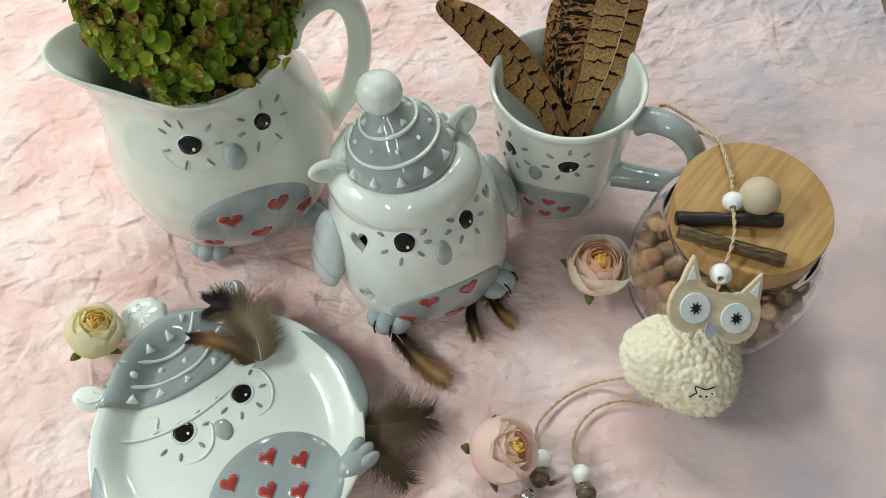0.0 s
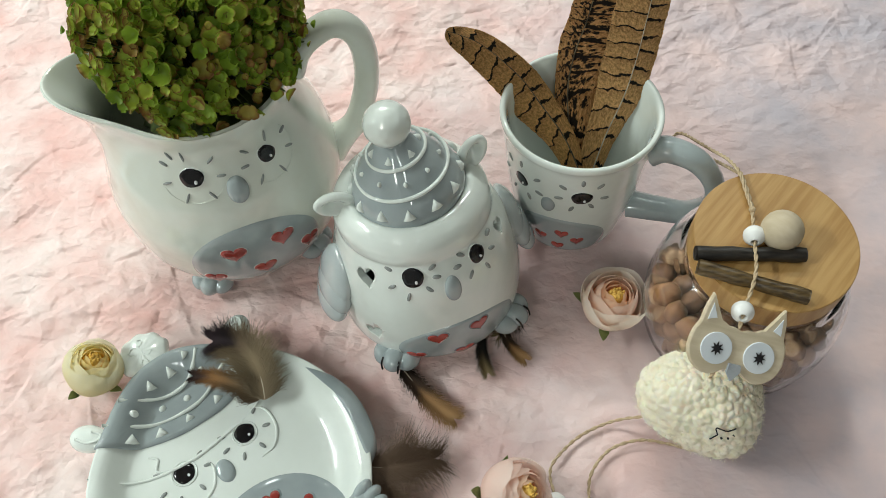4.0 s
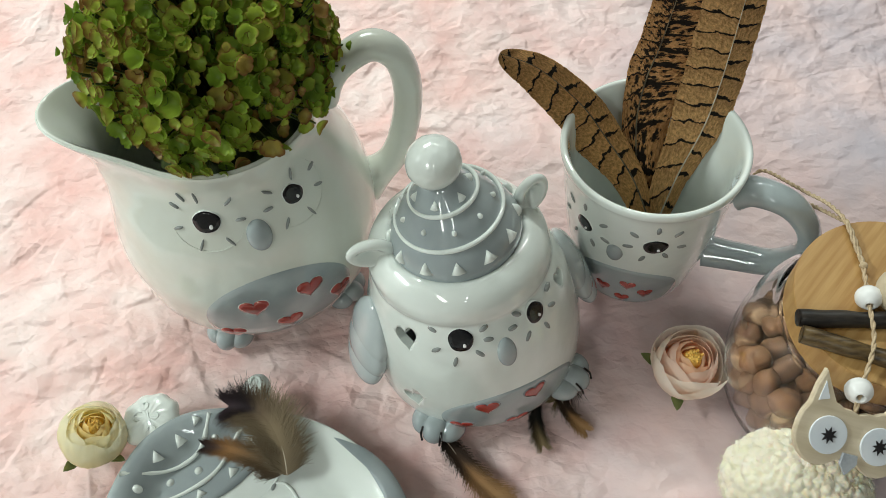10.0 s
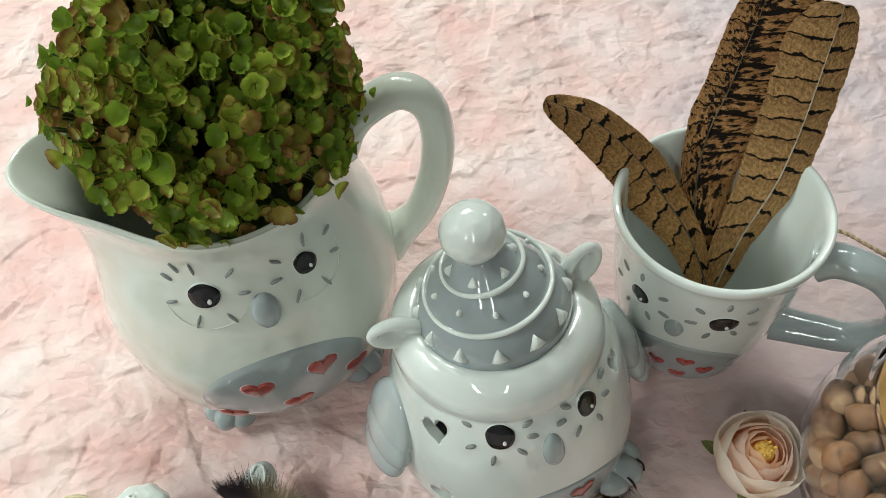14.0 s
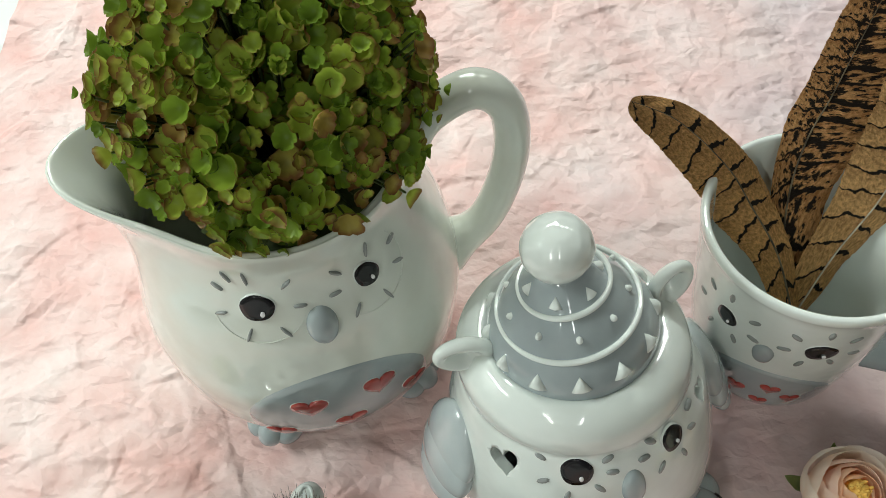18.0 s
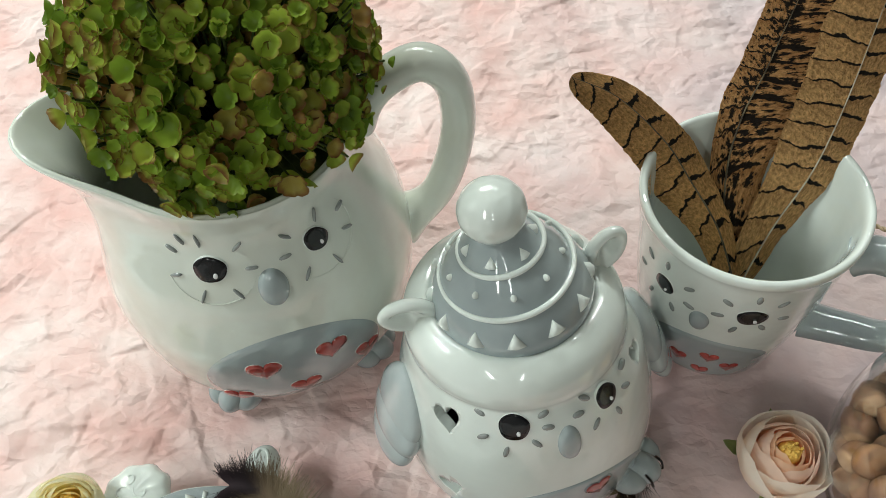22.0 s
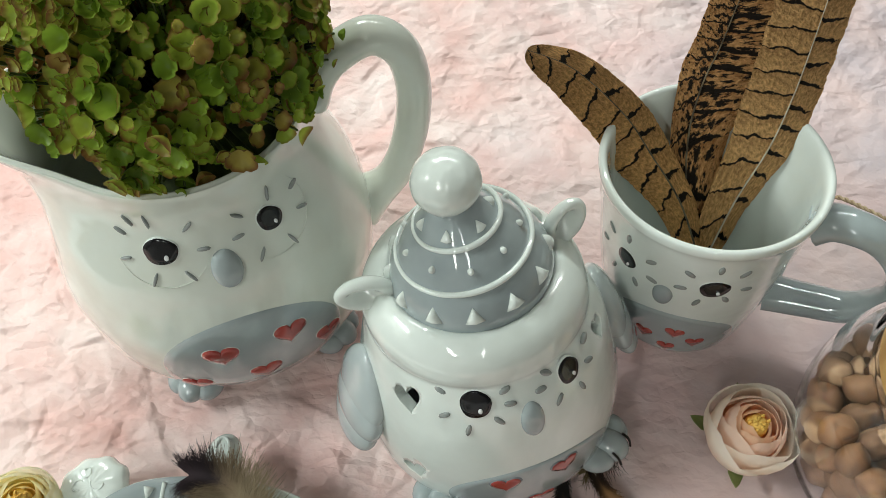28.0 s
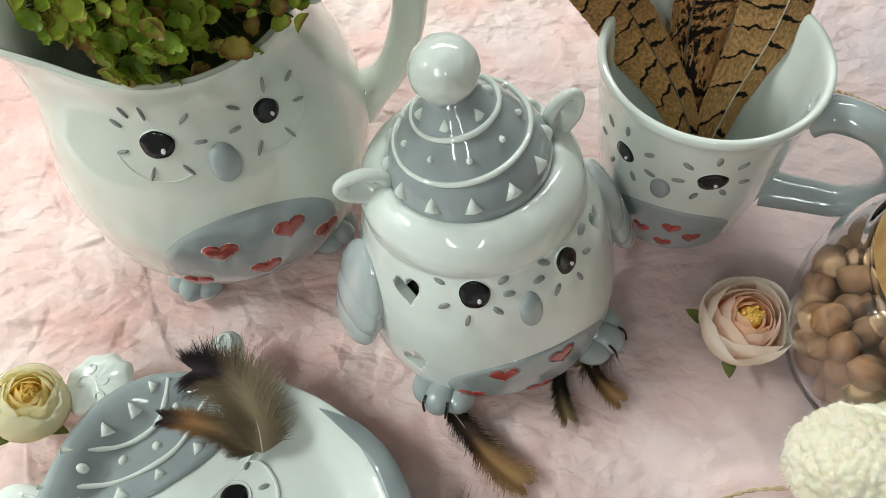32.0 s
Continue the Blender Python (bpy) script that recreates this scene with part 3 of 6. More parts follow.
def ear_mesh(rx, ry, rz):
    """A rounded ear, hollowed on its front."""
    me = ball(1, 1, 1, 40, 26)
    for v in me.vertices:
        x, y, z = v.co
        wide = 1.0 - 0.16 * (1 - x) * 0.5 - 0.10 * max(0, x)
        if y < 0:
            y *= 1 - 1.75 * math.exp(-((x - 0.12) ** 2 / 0.30 + z * z / 0.24))
        v.co = (x * rx, y * ry, z * rz * wide)
    me.update()
    return me


def wing_mesh(rx, ry, rz, flare):
    """One tier of a wing: narrow at the shoulder, spreading and standing off below."""
    me = ball(1, 1, 1, 36, 26)
    for v in me.vertices:
        x, y, z = v.co
        low = 0.5 - 0.5 * z
        v.co = (x * rx * (0.8 + 0.3 * low) + flare * low * low, y * ry * (0.72 + 0.42 * low), z * rz)
    me.update()
    return me


def bowl():
    b = leaning("owl_bowl", BOWL, "white glazed ceramic lidded owl bowl with hat", "lidded bowl")
    hood = [(.0382, .0760), (.0374, .0800), (.0350, .0838), (.0320, .0864), (.0295, .0874), (.0275, .0868), (.0262, .0848)]
    hollow = [(.0250, .0822), (.0302, .0745), (.0347, .0655), (.0390, .0555), (.0423, .042), (.0447, .025), (.0440, .011), (.0390, .0052), (.020, .0046), (0, .0046)]
    s = on_lathe(BOWL_P, BOWL_FACE)
    holes = [(-0.0497, 0.0606, 0.0064, 0.0062, 0.35), (-0.0468, 0.0240, 0.0052, 0.0046, 0.35), (0.0440, 0.0635, 0.0046, 0.0046, -0.25)]
    shell = lathe([(0, 0.0004)] + BOWL_P + hood + hollow, 112, 150)
    for v in shell.vertices:
        v.co.x -= 0.0020 * min(1.0, max(0.0, (v.co.z - 0.058) / 0.020))
    part("body", cut_holes(shell, [heart_cutter(s, *h) for h in holes]), M_WHITE, b, "white glazed body with heart-shaped openings")
    face(s, b, [(-0.0215, 0.0656), (0.0184, 0.0657)], [(0.0061, 0.0051, 0.0), (0.0051, 0.0046, -0.1)], (-0.0009, 0.0552), (0.0046, 0.0074),
         [[(-0.0356, 0.0692), (-0.0336, 0.0599), (-0.0247, 0.0548), (-0.0132, 0.0585), (-0.0082, 0.0643), (-0.0096, 0.0696)],
          [(0.0086, 0.0700), (0.0046, 0.0653), (0.0110, 0.0577), (0.0222, 0.0556), (0.0295, 0.0613), (0.0321, 0.0690)]], 0.0050, 0.0010)
    part("belly_patch", decal(s, ellipse(-0.0010, 0.0142, 0.0335, 0.0182, 56), 0.0004, 0.0, 10), M_GREY, b, "grey glazed belly patch")
    for hx, hz in ((-0.0137, 0.0255), (0.0080, 0.0257), (-0.0262, 0.0105), (-0.0012, 0.0088)):
        part("heart_edge", decal(s, heart(hx, hz, 0.0058, 0.0048), 0.0006, 0.0002, 4), M_GREYD, b)
        part("heart", decal(s, heart(hx, hz, 0.0051, 0.0042), 0.0009, 0.0002, 4), M_RED, b, "small red glazed heart")
    hat = [(0.0274, 0.0850), (0.0273, 0.0888), (0.0252, 0.0945), (0.0218, 0.0993), (0.0181, 0.1048), (0.0136, 0.1098), (0.0099, 0.1140), (0.0072, 0.1175)]
    lid = part("lid", lathe(hat + [(0.0040, 0.1190), (0.0, 0.1190)], 80, 70), M_GREY, b, "grey glazed knitted-hat lid", Matrix.Translation((-0.0018, 0, 0.086)) @ Matrix.Rotation(radians(-6), 4, "Y") @ Matrix.Translation((0, 0, -0.086)))
    for r, z, ph in ((0.0221, 0.0996, 0.4), (0.0139, 0.1100, 1.6)):
        part("hat_ring", tube([(r * math.cos(2 * math.pi * k / 24), r * math.sin(2 * math.pi * k / 24), z + 0.0005 * math.sin(2 * math.pi * k / 24 + ph)) for k in range(24)], lambda t: 0.00085 + 0.00022 * math.sin(9.4 * t), 8, 96, closed=True), M_WHITE, lid)
    hs = on_lathe(hat, BOWL_FACE)
    rng = np.random.RandomState(8)
    for k in range(12):
        x = (k - 5.6) * 2 * math.pi * 0.0264 / 12
        w, q = 0.0031 * rng.uniform(0.85, 1.15), rng.uniform(-0.0004, 0.0004)
        part("triangle", decal(hs, [(x - w, 0.0905 + q), (x, 0.0900), (x + w, 0.0907 - q), (x + 0.0013, 0.0934), (x + q, 0.0953), (x - 0.0014, 0.0934)], 0.0003, 0.0015, 3), M_WHITE, lid, "small raised white triangle")
    for k in range(9):
        x = (k - 4.3) * 2 * math.pi * 0.0264 / 9
        part("dot", decal(hs, ellipse(x, 0.1046 + rng.uniform(-0.0005, 0.0005), 0.0016, 0.0010, 12), 0.0002, 0.0011, 3), M_WHITE, lid)
    for k in range(6):
        x = (k - 2.6) * 2 * math.pi * 0.0264 / 6
        part("triangle", decal(hs, [(x - 0.0048, 0.1118), (x, 0.1114), (x + 0.0048, 0.1118), (x, 0.1146)], 0.0002, 0.0011, 3), M_WHITE, lid)
    part("pompom", ball(0.0108, 0.0108, 0.0103, 64, 40, 0.022, 330.0), M_WHITE, lid, "round white glazed pompom", pose(0, 0.0, 0.1255))
    for side, et, er, ez, spin in ((-1, -160, 0.0355, 0.0890, -14), (1, 21, 0.0330, 0.0925, -62)):
        c, sn = math.cos(radians(et)), math.sin(radians(et))
        part("ear", ear_mesh(0.0105, 0.0046, 0.0074), M_WHITE, b, "rounded white glazed ear", Matrix.Translation((er * c - 0.0018, er * sn, ez - 0.0008)) @ Matrix.Rotation(radians(et), 4, "Z") @ pose(0, 0, 0, 0, spin, 0) @ Matrix.Rotation(0 if side > 0 else math.pi, 4, "X"))
        th = BOWL_FACE + side * (math.pi / 2 + (0.02 if side < 0 else -0.05))
        c, sn = math.cos(th), math.sin(th)
        w = Matrix.Translation((0.0462 * c, 0.0462 * sn, 0.0400)) @ Matrix.Rotation(th - side * 0.10, 4, "Z")
        wing = part("wing", wing_mesh(0.0066, 0.0160, 0.0170, 0.0015), M_WING, b, "grey glazed folded wing", w @ pose(0, 0, 0.0035, 0, -14, 0))
        for z, q, fl in ((-0.0080, 0.98, 0.0022), (-0.0150, 0.90, 0.0040)):
            part("wing_feather", wing_mesh(0.0072 * q, 0.0172 * q, 0.0150 * q, fl), M_WING, wing, m=pose(0.0004 - z * 0.03, 0, z, 0, 4, 0))
        t2 = BOWL_FACE + side * 0.72 - 0.06
        toes(b, 0.0495 * math.cos(t2), 0.0495 * math.sin(t2), t2 + math.pi / 2, 1.0)
    return b


bowl()


# ---- the mug ----
def mug():
    m = leaning("owl_mug", MUG, "white glazed ceramic mug with painted owl face", "mug")
    rim = [(0.0402, 0.0868), (0.0385, 0.0872), (0.0372, 0.0850)]
    inner = [(0.0362, 0.079), (0.0338, 0.062), (0.0310, 0.040), (0.0280, 0.020), (0.0240, 0.008), (0.015, 0.0055), (0, 0.0055)]
    part("body", lathe([(0, 0.0003)] + MUG_P + rim + inner, 96, 130), M_WHITE, m)
    s = on_lathe(MUG_P, MUG_FACE)
    face(s, m, [(-0.0184, 0.0613), (0.0174, 0.0630)], [(0.0046, 0.0045, -0.5), (0.0056, 0.0050, 0.05)], (-0.0008, 0.0520), (0.0042, 0.0060),
         [[(-0.0332, 0.0583), (-0.0280, 0.0700), (-0.0181, 0.0738), (-0.0076, 0.0691), (-0.0062, 0.0584), (-0.0130, 0.0505), (-0.0255, 0.0490)],
          [(0.0050, 0.0608), (0.0069, 0.0711), (0.0168, 0.0762), (0.0261, 0.0726), (0.0300, 0.0608), (0.0233, 0.0551), (0.0126, 0.0525)]], 0.0050, 0.0011)
    part("belly_patch", decal(s, ellipse(0.006, 0.0165, 0.0330, 0.0230, 44), 0.0004, 0.0, 9), M_GREY, m, "grey glazed belly patch")
    for hx, hz in ((-0.0052, 0.0184), (0.0090, 0.0255), (0.0198, 0.0184), (0.0071, 0.0113)):
        part("heart", decal(s, heart(hx, hz, 0.0045, 0.0042), 0.0008, 0.0004, 4), M_RED, m, "small red glazed heart")
    c, sn = math.cos(MUG_HAND), math.sin(MUG_HAND)
    hp = [(0.0390, 0.0705), (0.046, 0.0745), (0.060, 0.072), (0.071, 0.060), (0.073, 0.044), (0.063, 0.031), (0.048, 0.027), (0.0330, 0.0245)]
    part("handle", tube([(r * c, r * sn, z) for r, z in hp], lambda t: 0.0052 + 0.0016 * (2 * t - 1) ** 2, 16, 60, 1.25), M_GREY, m, "grey glazed looped handle")
    return m


mug()


# ---- the owl plate ----
PLATE_M = Matrix.Translation((-0.100, 0.144, 0.0)) @ Matrix.Rotation(radians(37.8), 4, "Z")


def plate():
    half = [(0.0, 0.0690), (0.013, 0.0670), (0.027, 0.0590), (0.041, 0.0470), (0.053, 0.0340), (0.062, 0.0180), (0.0665, 0.0), (0.0650, -0.020), (0.0585, -0.038), (0.049, -0.052), (0.036, -0.063), (0.018, -0.0695)]
    loop = half + [(0.0, -0.0712)] + [(-x, y) for x, y in reversed(half[1:])]
    rim = smooth_curve(loop, 120, True)
    ang = np.unwrap(np.arctan2(rim[:, 1], rim[:, 0]))
    order = np.argsort(np.mod(ang, 2 * math.pi))
    angs, rads = np.mod(ang, 2 * math.pi)[order], np.hypot(rim[:, 0], rim[:, 1])[order]

    def edge(a):
        return float(np.interp(a % (2 * math.pi), angs, rads, period=2 * math.pi))

    def height(f):
        k = min(max((f - 0.72) / 0.24, 0.0), 1.0)
        return 0.0060 + 0.0105 * k * k * (3 - 2 * k)

    def surface(u, v):
        def at(x, y):
            r = math.hypot(x, y)
            return Vector((x, y, height(r / edge(math.atan2(y, x)))))
        a, b = at(u + 0.0005, v) - at(u - 0.0005, v), at(u, v + 0.0005) - at(u, v - 0.0005)
        return at(u, v), a.cross(b).normalized()

    p = thing("owl_plate", (0, 0, 0), "white glazed owl-shaped ceramic plate lying on paper", "plate")
    p.matrix_basis = PLATE_M
    seg, fs = 120, [0.02, 0.2, 0.4, 0.55, 0.66, 0.72, 0.76, 0.80, 0.84, 0.88, 0.92, 0.955, 0.985, 1.0]
    verts = []
    for i in range(seg):
        a = 2 * math.pi * i / seg
        r = edge(a)
        col = [(f * r, height(f)) for f in fs] + [(1.006 * r, 0.0158), (1.004 * r, 0.0145), (0.97 * r, 0.0100), (0.86 * r, 0.0050), (0.80 * r, 0.0020), (0.02 * r, 0.0022)]
        verts += [(q * math.cos(a), q * math.sin(a), z) for q, z in col]
    me = mesh_of(verts, grid_faces(seg, len(fs) + 6, wrap_u=True))
    part("dish", me, M_WHITE, p)
    hat_low = smooth_curve([(-0.0440, 0.0450), (-0.0279, 0.0363), (-0.0119, 0.0312), (0.0020, 0.0298), (0.0200, 0.0310), (0.0450, 0.0420)], 28)
    hat_top = smooth_curve([(0.0405, 0.0470), (0.0265, 0.0588), (0.0125, 0.0665), (0.0, 0.0685), (-0.0125, 0.0665), (-0.0265, 0.0588), (-0.0405, 0.0470)], 24)
    hat = part("hat", decal(surface, [tuple(q) for q in hat_low] + [tuple(q) for q in hat_top], 0.0012, 0.0, 8), M_GREY, p, "grey glazed hat relief")
    def on(q, lift):
        s, n = surface(*q)
        return s + n * lift
    for line in ([(-0.0364, 0.0525), (-0.018, 0.0429), (-0.0007, 0.0392), (0.0110, 0.0407), (0.024, 0.0472), (0.0370, 0.0500)], [(-0.0244, 0.0595), (-0.0092, 0.0534), (0.003, 0.0519), (0.0116, 0.0548), (0.0200, 0.0610)]):
        part("hat_ring", tube([on(q, 0.0016) for q in line], lambda t: 0.0010 + 0.00015 * math.sin(17 * t), 8, 48), M_WHITE, hat)
    for u, v, w in ((0.0032, 0.0600, 1.0), (-0.0085, 0.0592, 0.95), (0.0135, 0.0625, 0.8), (-0.0011, 0.0356, 0.9), (-0.0159, 0.0372, 1.15), (-0.0292, 0.0415, 1.1), (0.0150, 0.0360, 1.0), (0.0300, 0.0420, 0.9)):
        a = 0.5 * u / 0.03
        tri = [(-0.0029, -0.0018), (0.0, -0.0020), (0.0029, -0.0017), (0.0013, 0.0008), (0.0, 0.0027), (-0.0014, 0.0008)]
        part("triangle", decal(surface, [(u + w * (x * math.cos(a) - y * math.sin(a)), v + w * (x * math.sin(a) + y * math.cos(a))) for x, y in tri], 0.0012, 0.0015, 3), M_WHITE, hat, "small raised white triangle")
    for u, v in ((0.0165, 0.0523), (-0.0096, 0.0479), (-0.0219, 0.0515), (0.0030, 0.0452), (0.0290, 0.0560)):
        part("dot", decal(surface, ellipse(u, v, 0.0019, 0.0018, 14), 0.0012, 0.0013, 3), M_WHITE, hat)
    pom = [(0.0132 * (1 + 0.035 * math.cos(9 * k * 2 * math.pi / 54)) * math.cos(k * 2 * math.pi / 54), 0.0122 * (1 + 0.035 * math.cos(9 * k * 2 * math.pi / 54)) * math.sin(k * 2 * math.pi / 54)) for k in range(54)]
    pv, pf = [Vector((0, 0, 0.0052))], []
    rows = ((0.30, 0.0051), (0.58, 0.0048), (0.80, 0.0042), (0.93, 0.0030), (1.0, 0.0010), (0.96, -0.0020), (0.70, -0.0045))
    for f, z in rows:
        pv += [Vector((x * f, y * f, z + (0.00025 * math.sin(x * 900) * math.cos(y * 800) if f < 0.9 else 0))) for x, y in pom]
    pf = [(0, 1 + j, 1 + (j + 1) % 54) for j in range(54)] + [(1 + k * 54 + j, 1 + (k + 1) * 54 + j, 1 + (k + 1) * 54 + (j + 1) % 54, 1 + k * 54 + (j + 1) % 54) for k in range(len(rows) - 1) for j in range(54)]
    pp = part("pompom", mesh_of(pv, pf), M_WHITE, p, "lumpy white glazed pompom", pose(-0.0030, 0.0762, 0.0120))
    for cx, cy, r, a0 in ((-0.004, 0.002, 0.0030, 0.5), (0.003, -0.001, 0.0034, 2.2), (0.001, 0.006, 0.0026, 4.0), (-0.002, -0.006, 0.0028, 5.0)):
        part("swirl", tube([(cx + r * (1 - 0.1 * k) * math.cos(a0 + 0.6 * k), cy + r * (1 - 0.1 * k) * math.sin(a0 + 0.6 * k), 0.0051) for k in range(8)], 0.00032, 6, 24), M_WHITE, pp)
    for sd in (-1, 1):
        ear = part("ear", ball(0.0096, 0.0070, 0.0046, 30, 16), M_WHITE, p, "rounded white glazed ear", pose(0.0412 if sd > 0 else -0.0450, 0.0590 if sd > 0 else 0.0530, 0.0125, 0, 0, sd * 45))
        part("ear_fold", tube([(-0.005, -0.002, 0.0040), (0.001, -0.0032, 0.0041), (0.006, -0.001, 0.0038), (0.0062, 0.002, 0.0036), (0.002, 0.0025, 0.0042)], 0.0007, 8, 24), M_WHITE, ear)
        cr = [(0.0580, 0.0215), (0.0671, 0.0075), (0.0706, -0.0090), (0.0685, -0.0250), (0.0640, -0.0350), (0.0570, -0.0395), (0.0585, -0.0300), (0.0617, -0.0150), (0.0625, 0.0010), (0.0605, 0.0130)]
        crs = smooth_curve([(sd * x, y) for x, y in cr], 40, True)
        bot = [Vector((x, y, 0.0060)) for x, y in crs]
        c = Vector((sd * 0.0645, -0.010, 0.0172))
        vs = [c] + [Vector((x, y, 0.0166)) * 1.0 + (c - Vector((x, y, 0.0172))) * 0.10 for x, y in crs] + [Vector((x, y, 0.0140)) for x, y in crs] + bot
        n = len(crs)
        fsx = [(0, 1 + j, 1 + (j + 1) % n) for j in range(n)] + [(1 + k * n + j, 1 + (k + 1) * n + j, 1 + (k + 1) * n + (j + 1) % n, 1 + k * n + (j + 1) % n) for k in (0, 1) for j in range(n)]
        if sd < 0:
            fsx = [tuple(reversed(f)) for f in fsx]
        part("wing", mesh_of(vs, fsx), M_GREY, p, "grey glazed wing on the rim")
        foot = part("foot", ball(0.0070, 0.0100, 0.0052, 26, 16), M_GREY, p, "grey glazed three-toed foot on the rim", pose(sd * 0.0420, -0.0548, 0.0142, 0, 0, -sd * 80))
        for k in (-1, 0, 1):
            part("toe", ball(0.0033, 0.0062, 0.0046, 22, 14), M_GREY, foot, m=pose(k * 0.0047, 0.0062 - 0.0012 * abs(k), 0.0010, 0, 0, -k * 8))
    face(surface, p, [(-0.0168, 0.0124), (0.0167, 0.0120)], [(0.0052, 0.0050, 0.0), (0.0051, 0.0048, 0.0)], (-0.0002, 0.0014), (0.0044, 0.0062),
         [[(-0.0277, 0.0193), (-0.0298, 0.0090), (-0.0242, 0.0019), (-0.0129, 0.0011), (-0.0056, 0.0093), (-0.0064, 0.0165)],
          [(0.0063, 0.0169), (0.0050, 0.0096), (0.0107, 0.0019), (0.0206, 0.0013), (0.0274, 0.0091), (0.0264, 0.0196)]], 0.0042, 0.0009)
    part("belly_patch", decal(surface, ellipse(0.0035, -0.0430, 0.0345, 0.0295, 56), 0.0004, 0.0, 8), M_GREY, p, "grey glazed belly patch")
    for u, v in ((0.0100, -0.0244), (0.0220, -0.0354), (-0.0117, -0.0241), (0.0012, -0.0385), (0.0135, -0.0480), (-0.0210, -0.0400)):
        part("heart_edge", decal(surface, heart(u, v, 0.0058, 0.0056, 28, -0.1), 0.0005, 0.0004, 4), M_GREY, p)
        part("heart", decal(surface, heart(u, v, 0.0047, 0.0046, 28, -0.1), 0.0010, 0.0006, 4), M_RED, p, "small red glazed heart")
    # the hood's edge with its fold, and the raised outlines round the eyes
    for line, w in (([(-0.0540, 0.0335), (-0.0425, 0.0252), (-0.0320, 0.0200), (-0.0197, 0.0170), (-0.0058, 0.0158), (0.0121, 0.0175), (0.0270, 0.0205), (0.0500, 0.0310)], 0.0010),
                    ([(-0.0210, 0.0172), (-0.0268, 0.0212), (-0.0240, 0.0262), (-0.0272, 0.0300)], 0.0008),
                    ([(0.0255, 0.0215), (0.0312, 0.0170), (0.0312, 0.0060), (0.0255, -0.0020), (0.0175, -0.0035)], 0.0009),
                    ([(-0.0235, -0.0030), (-0.0160, -0.0050), (-0.0085, -0.0020), (-0.0040, 0.0060), (-0.0052, 0.0110)], 0.0008)):
        part("fold_line", tube([on(q, 0.0001) for q in line], lambda t: w * (0.35 + 0.65 * math.sin(math.pi * t)), 8, 48), M_WHITE, p)
    for u, v, rx, ry, tn in ((-0.0168, 0.0124, 0.0062, 0.0060, 0), (0.0167, 0.0120, 0.0061, 0.0058, 0)):
        part("eye_edge", tube([on(q, 0.0001) for q in ellipse(u, v, rx, ry, 24)], 0.0004, 6, 48, closed=True), M_WHITE, p)


plate()


# ---- the jar of nuts ----
JAR = (0.153, 0.226, 0.0005)


def jar():
    g = thing("glass_jar", JAR, "round clear glass jar filled with hazelnuts under bamboo lid", "jar")
    outer = [(0, 0.0), (0.028, 0.0), (0.0425, 0.006), (0.0470, 0.024), (0.0472, 0.040), (0.0443, 0.056), (0.0390, 0.066), (0.0352, 0.070), (0.0348, 0.0765)]
    inner = [(0.0332, 0.0765), (0.0335, 0.070), (0.0370, 0.065), (0.0423, 0.055), (0.0452, 0.040), (0.0450, 0.024), (0.0410, 0.0085), (0.027, 0.003), (0, 0.003)]
    glass = part("glass", lathe(outer + inner, 96, 140), M_GLASS, g, "clear glass wall")
    glass.visible_shadow = False
    lid = part("lid", lathe([(0, 0.0715), (0.0330, 0.0715), (0.0332, 0.0745), (0.0362, 0.0750), (0.0364, 0.0762), (0.0364, 0.0868), (0.0356, 0.0879), (0.0340, 0.0882), (0.015, 0.0882), (0, 0.0882)], 96, 100), M_BAMBOO, g, "round bamboo lid", Matrix.Rotation(radians(-40), 4, "Z"))
    part("knob", ball(0.0092, 0.0092, 0.0088, 36, 22), M_BALLWOOD, lid, "raw wooden ball knob", pose(0.0, 0.0, 0.0960))


jar()

M_NUT = mat("hazelnut_shell", (0.15, 0.08, 0.04), 0.65, spec=0.3)
r_, n_ = noise_mix(M_NUT, (0.055, 0.024, 0.010), (0.165, 0.080, 0.036), 140, 0.3, 0.7, stretch=(3, 3, 0.5))
oi = nd(M_NUT, "ShaderNodeObjectInfo")
hs_ = nd(M_NUT, "ShaderNodeHueSaturation")
mr_ = nd(M_NUT, "ShaderNodeMapRange")
mr_.inputs["To Min"].default_value, mr_.inputs["To Max"].default_value = 0.75, 1.3
ln(M_NUT, oi, "Random", mr_, "Value")
ln(M_NUT, mr_, "Result", hs_, "Value")
ln(M_NUT, r_, 0, hs_, "Color")
to_base(M_NUT, hs_)
bump(M_NUT, n_, "Fac", 0.2, 0.0006)
M_HILUM = mat("hazelnut_base", (0.46, 0.33, 0.22), 0.8)
r_, n_ = noise_mix(M_HILUM, (0.20, 0.115, 0.06), (0.31, 0.19, 0.105), 400)
to_base(M_HILUM, r_)
bump(M_HILUM, n_, "Fac", 0.3, 0.0005)


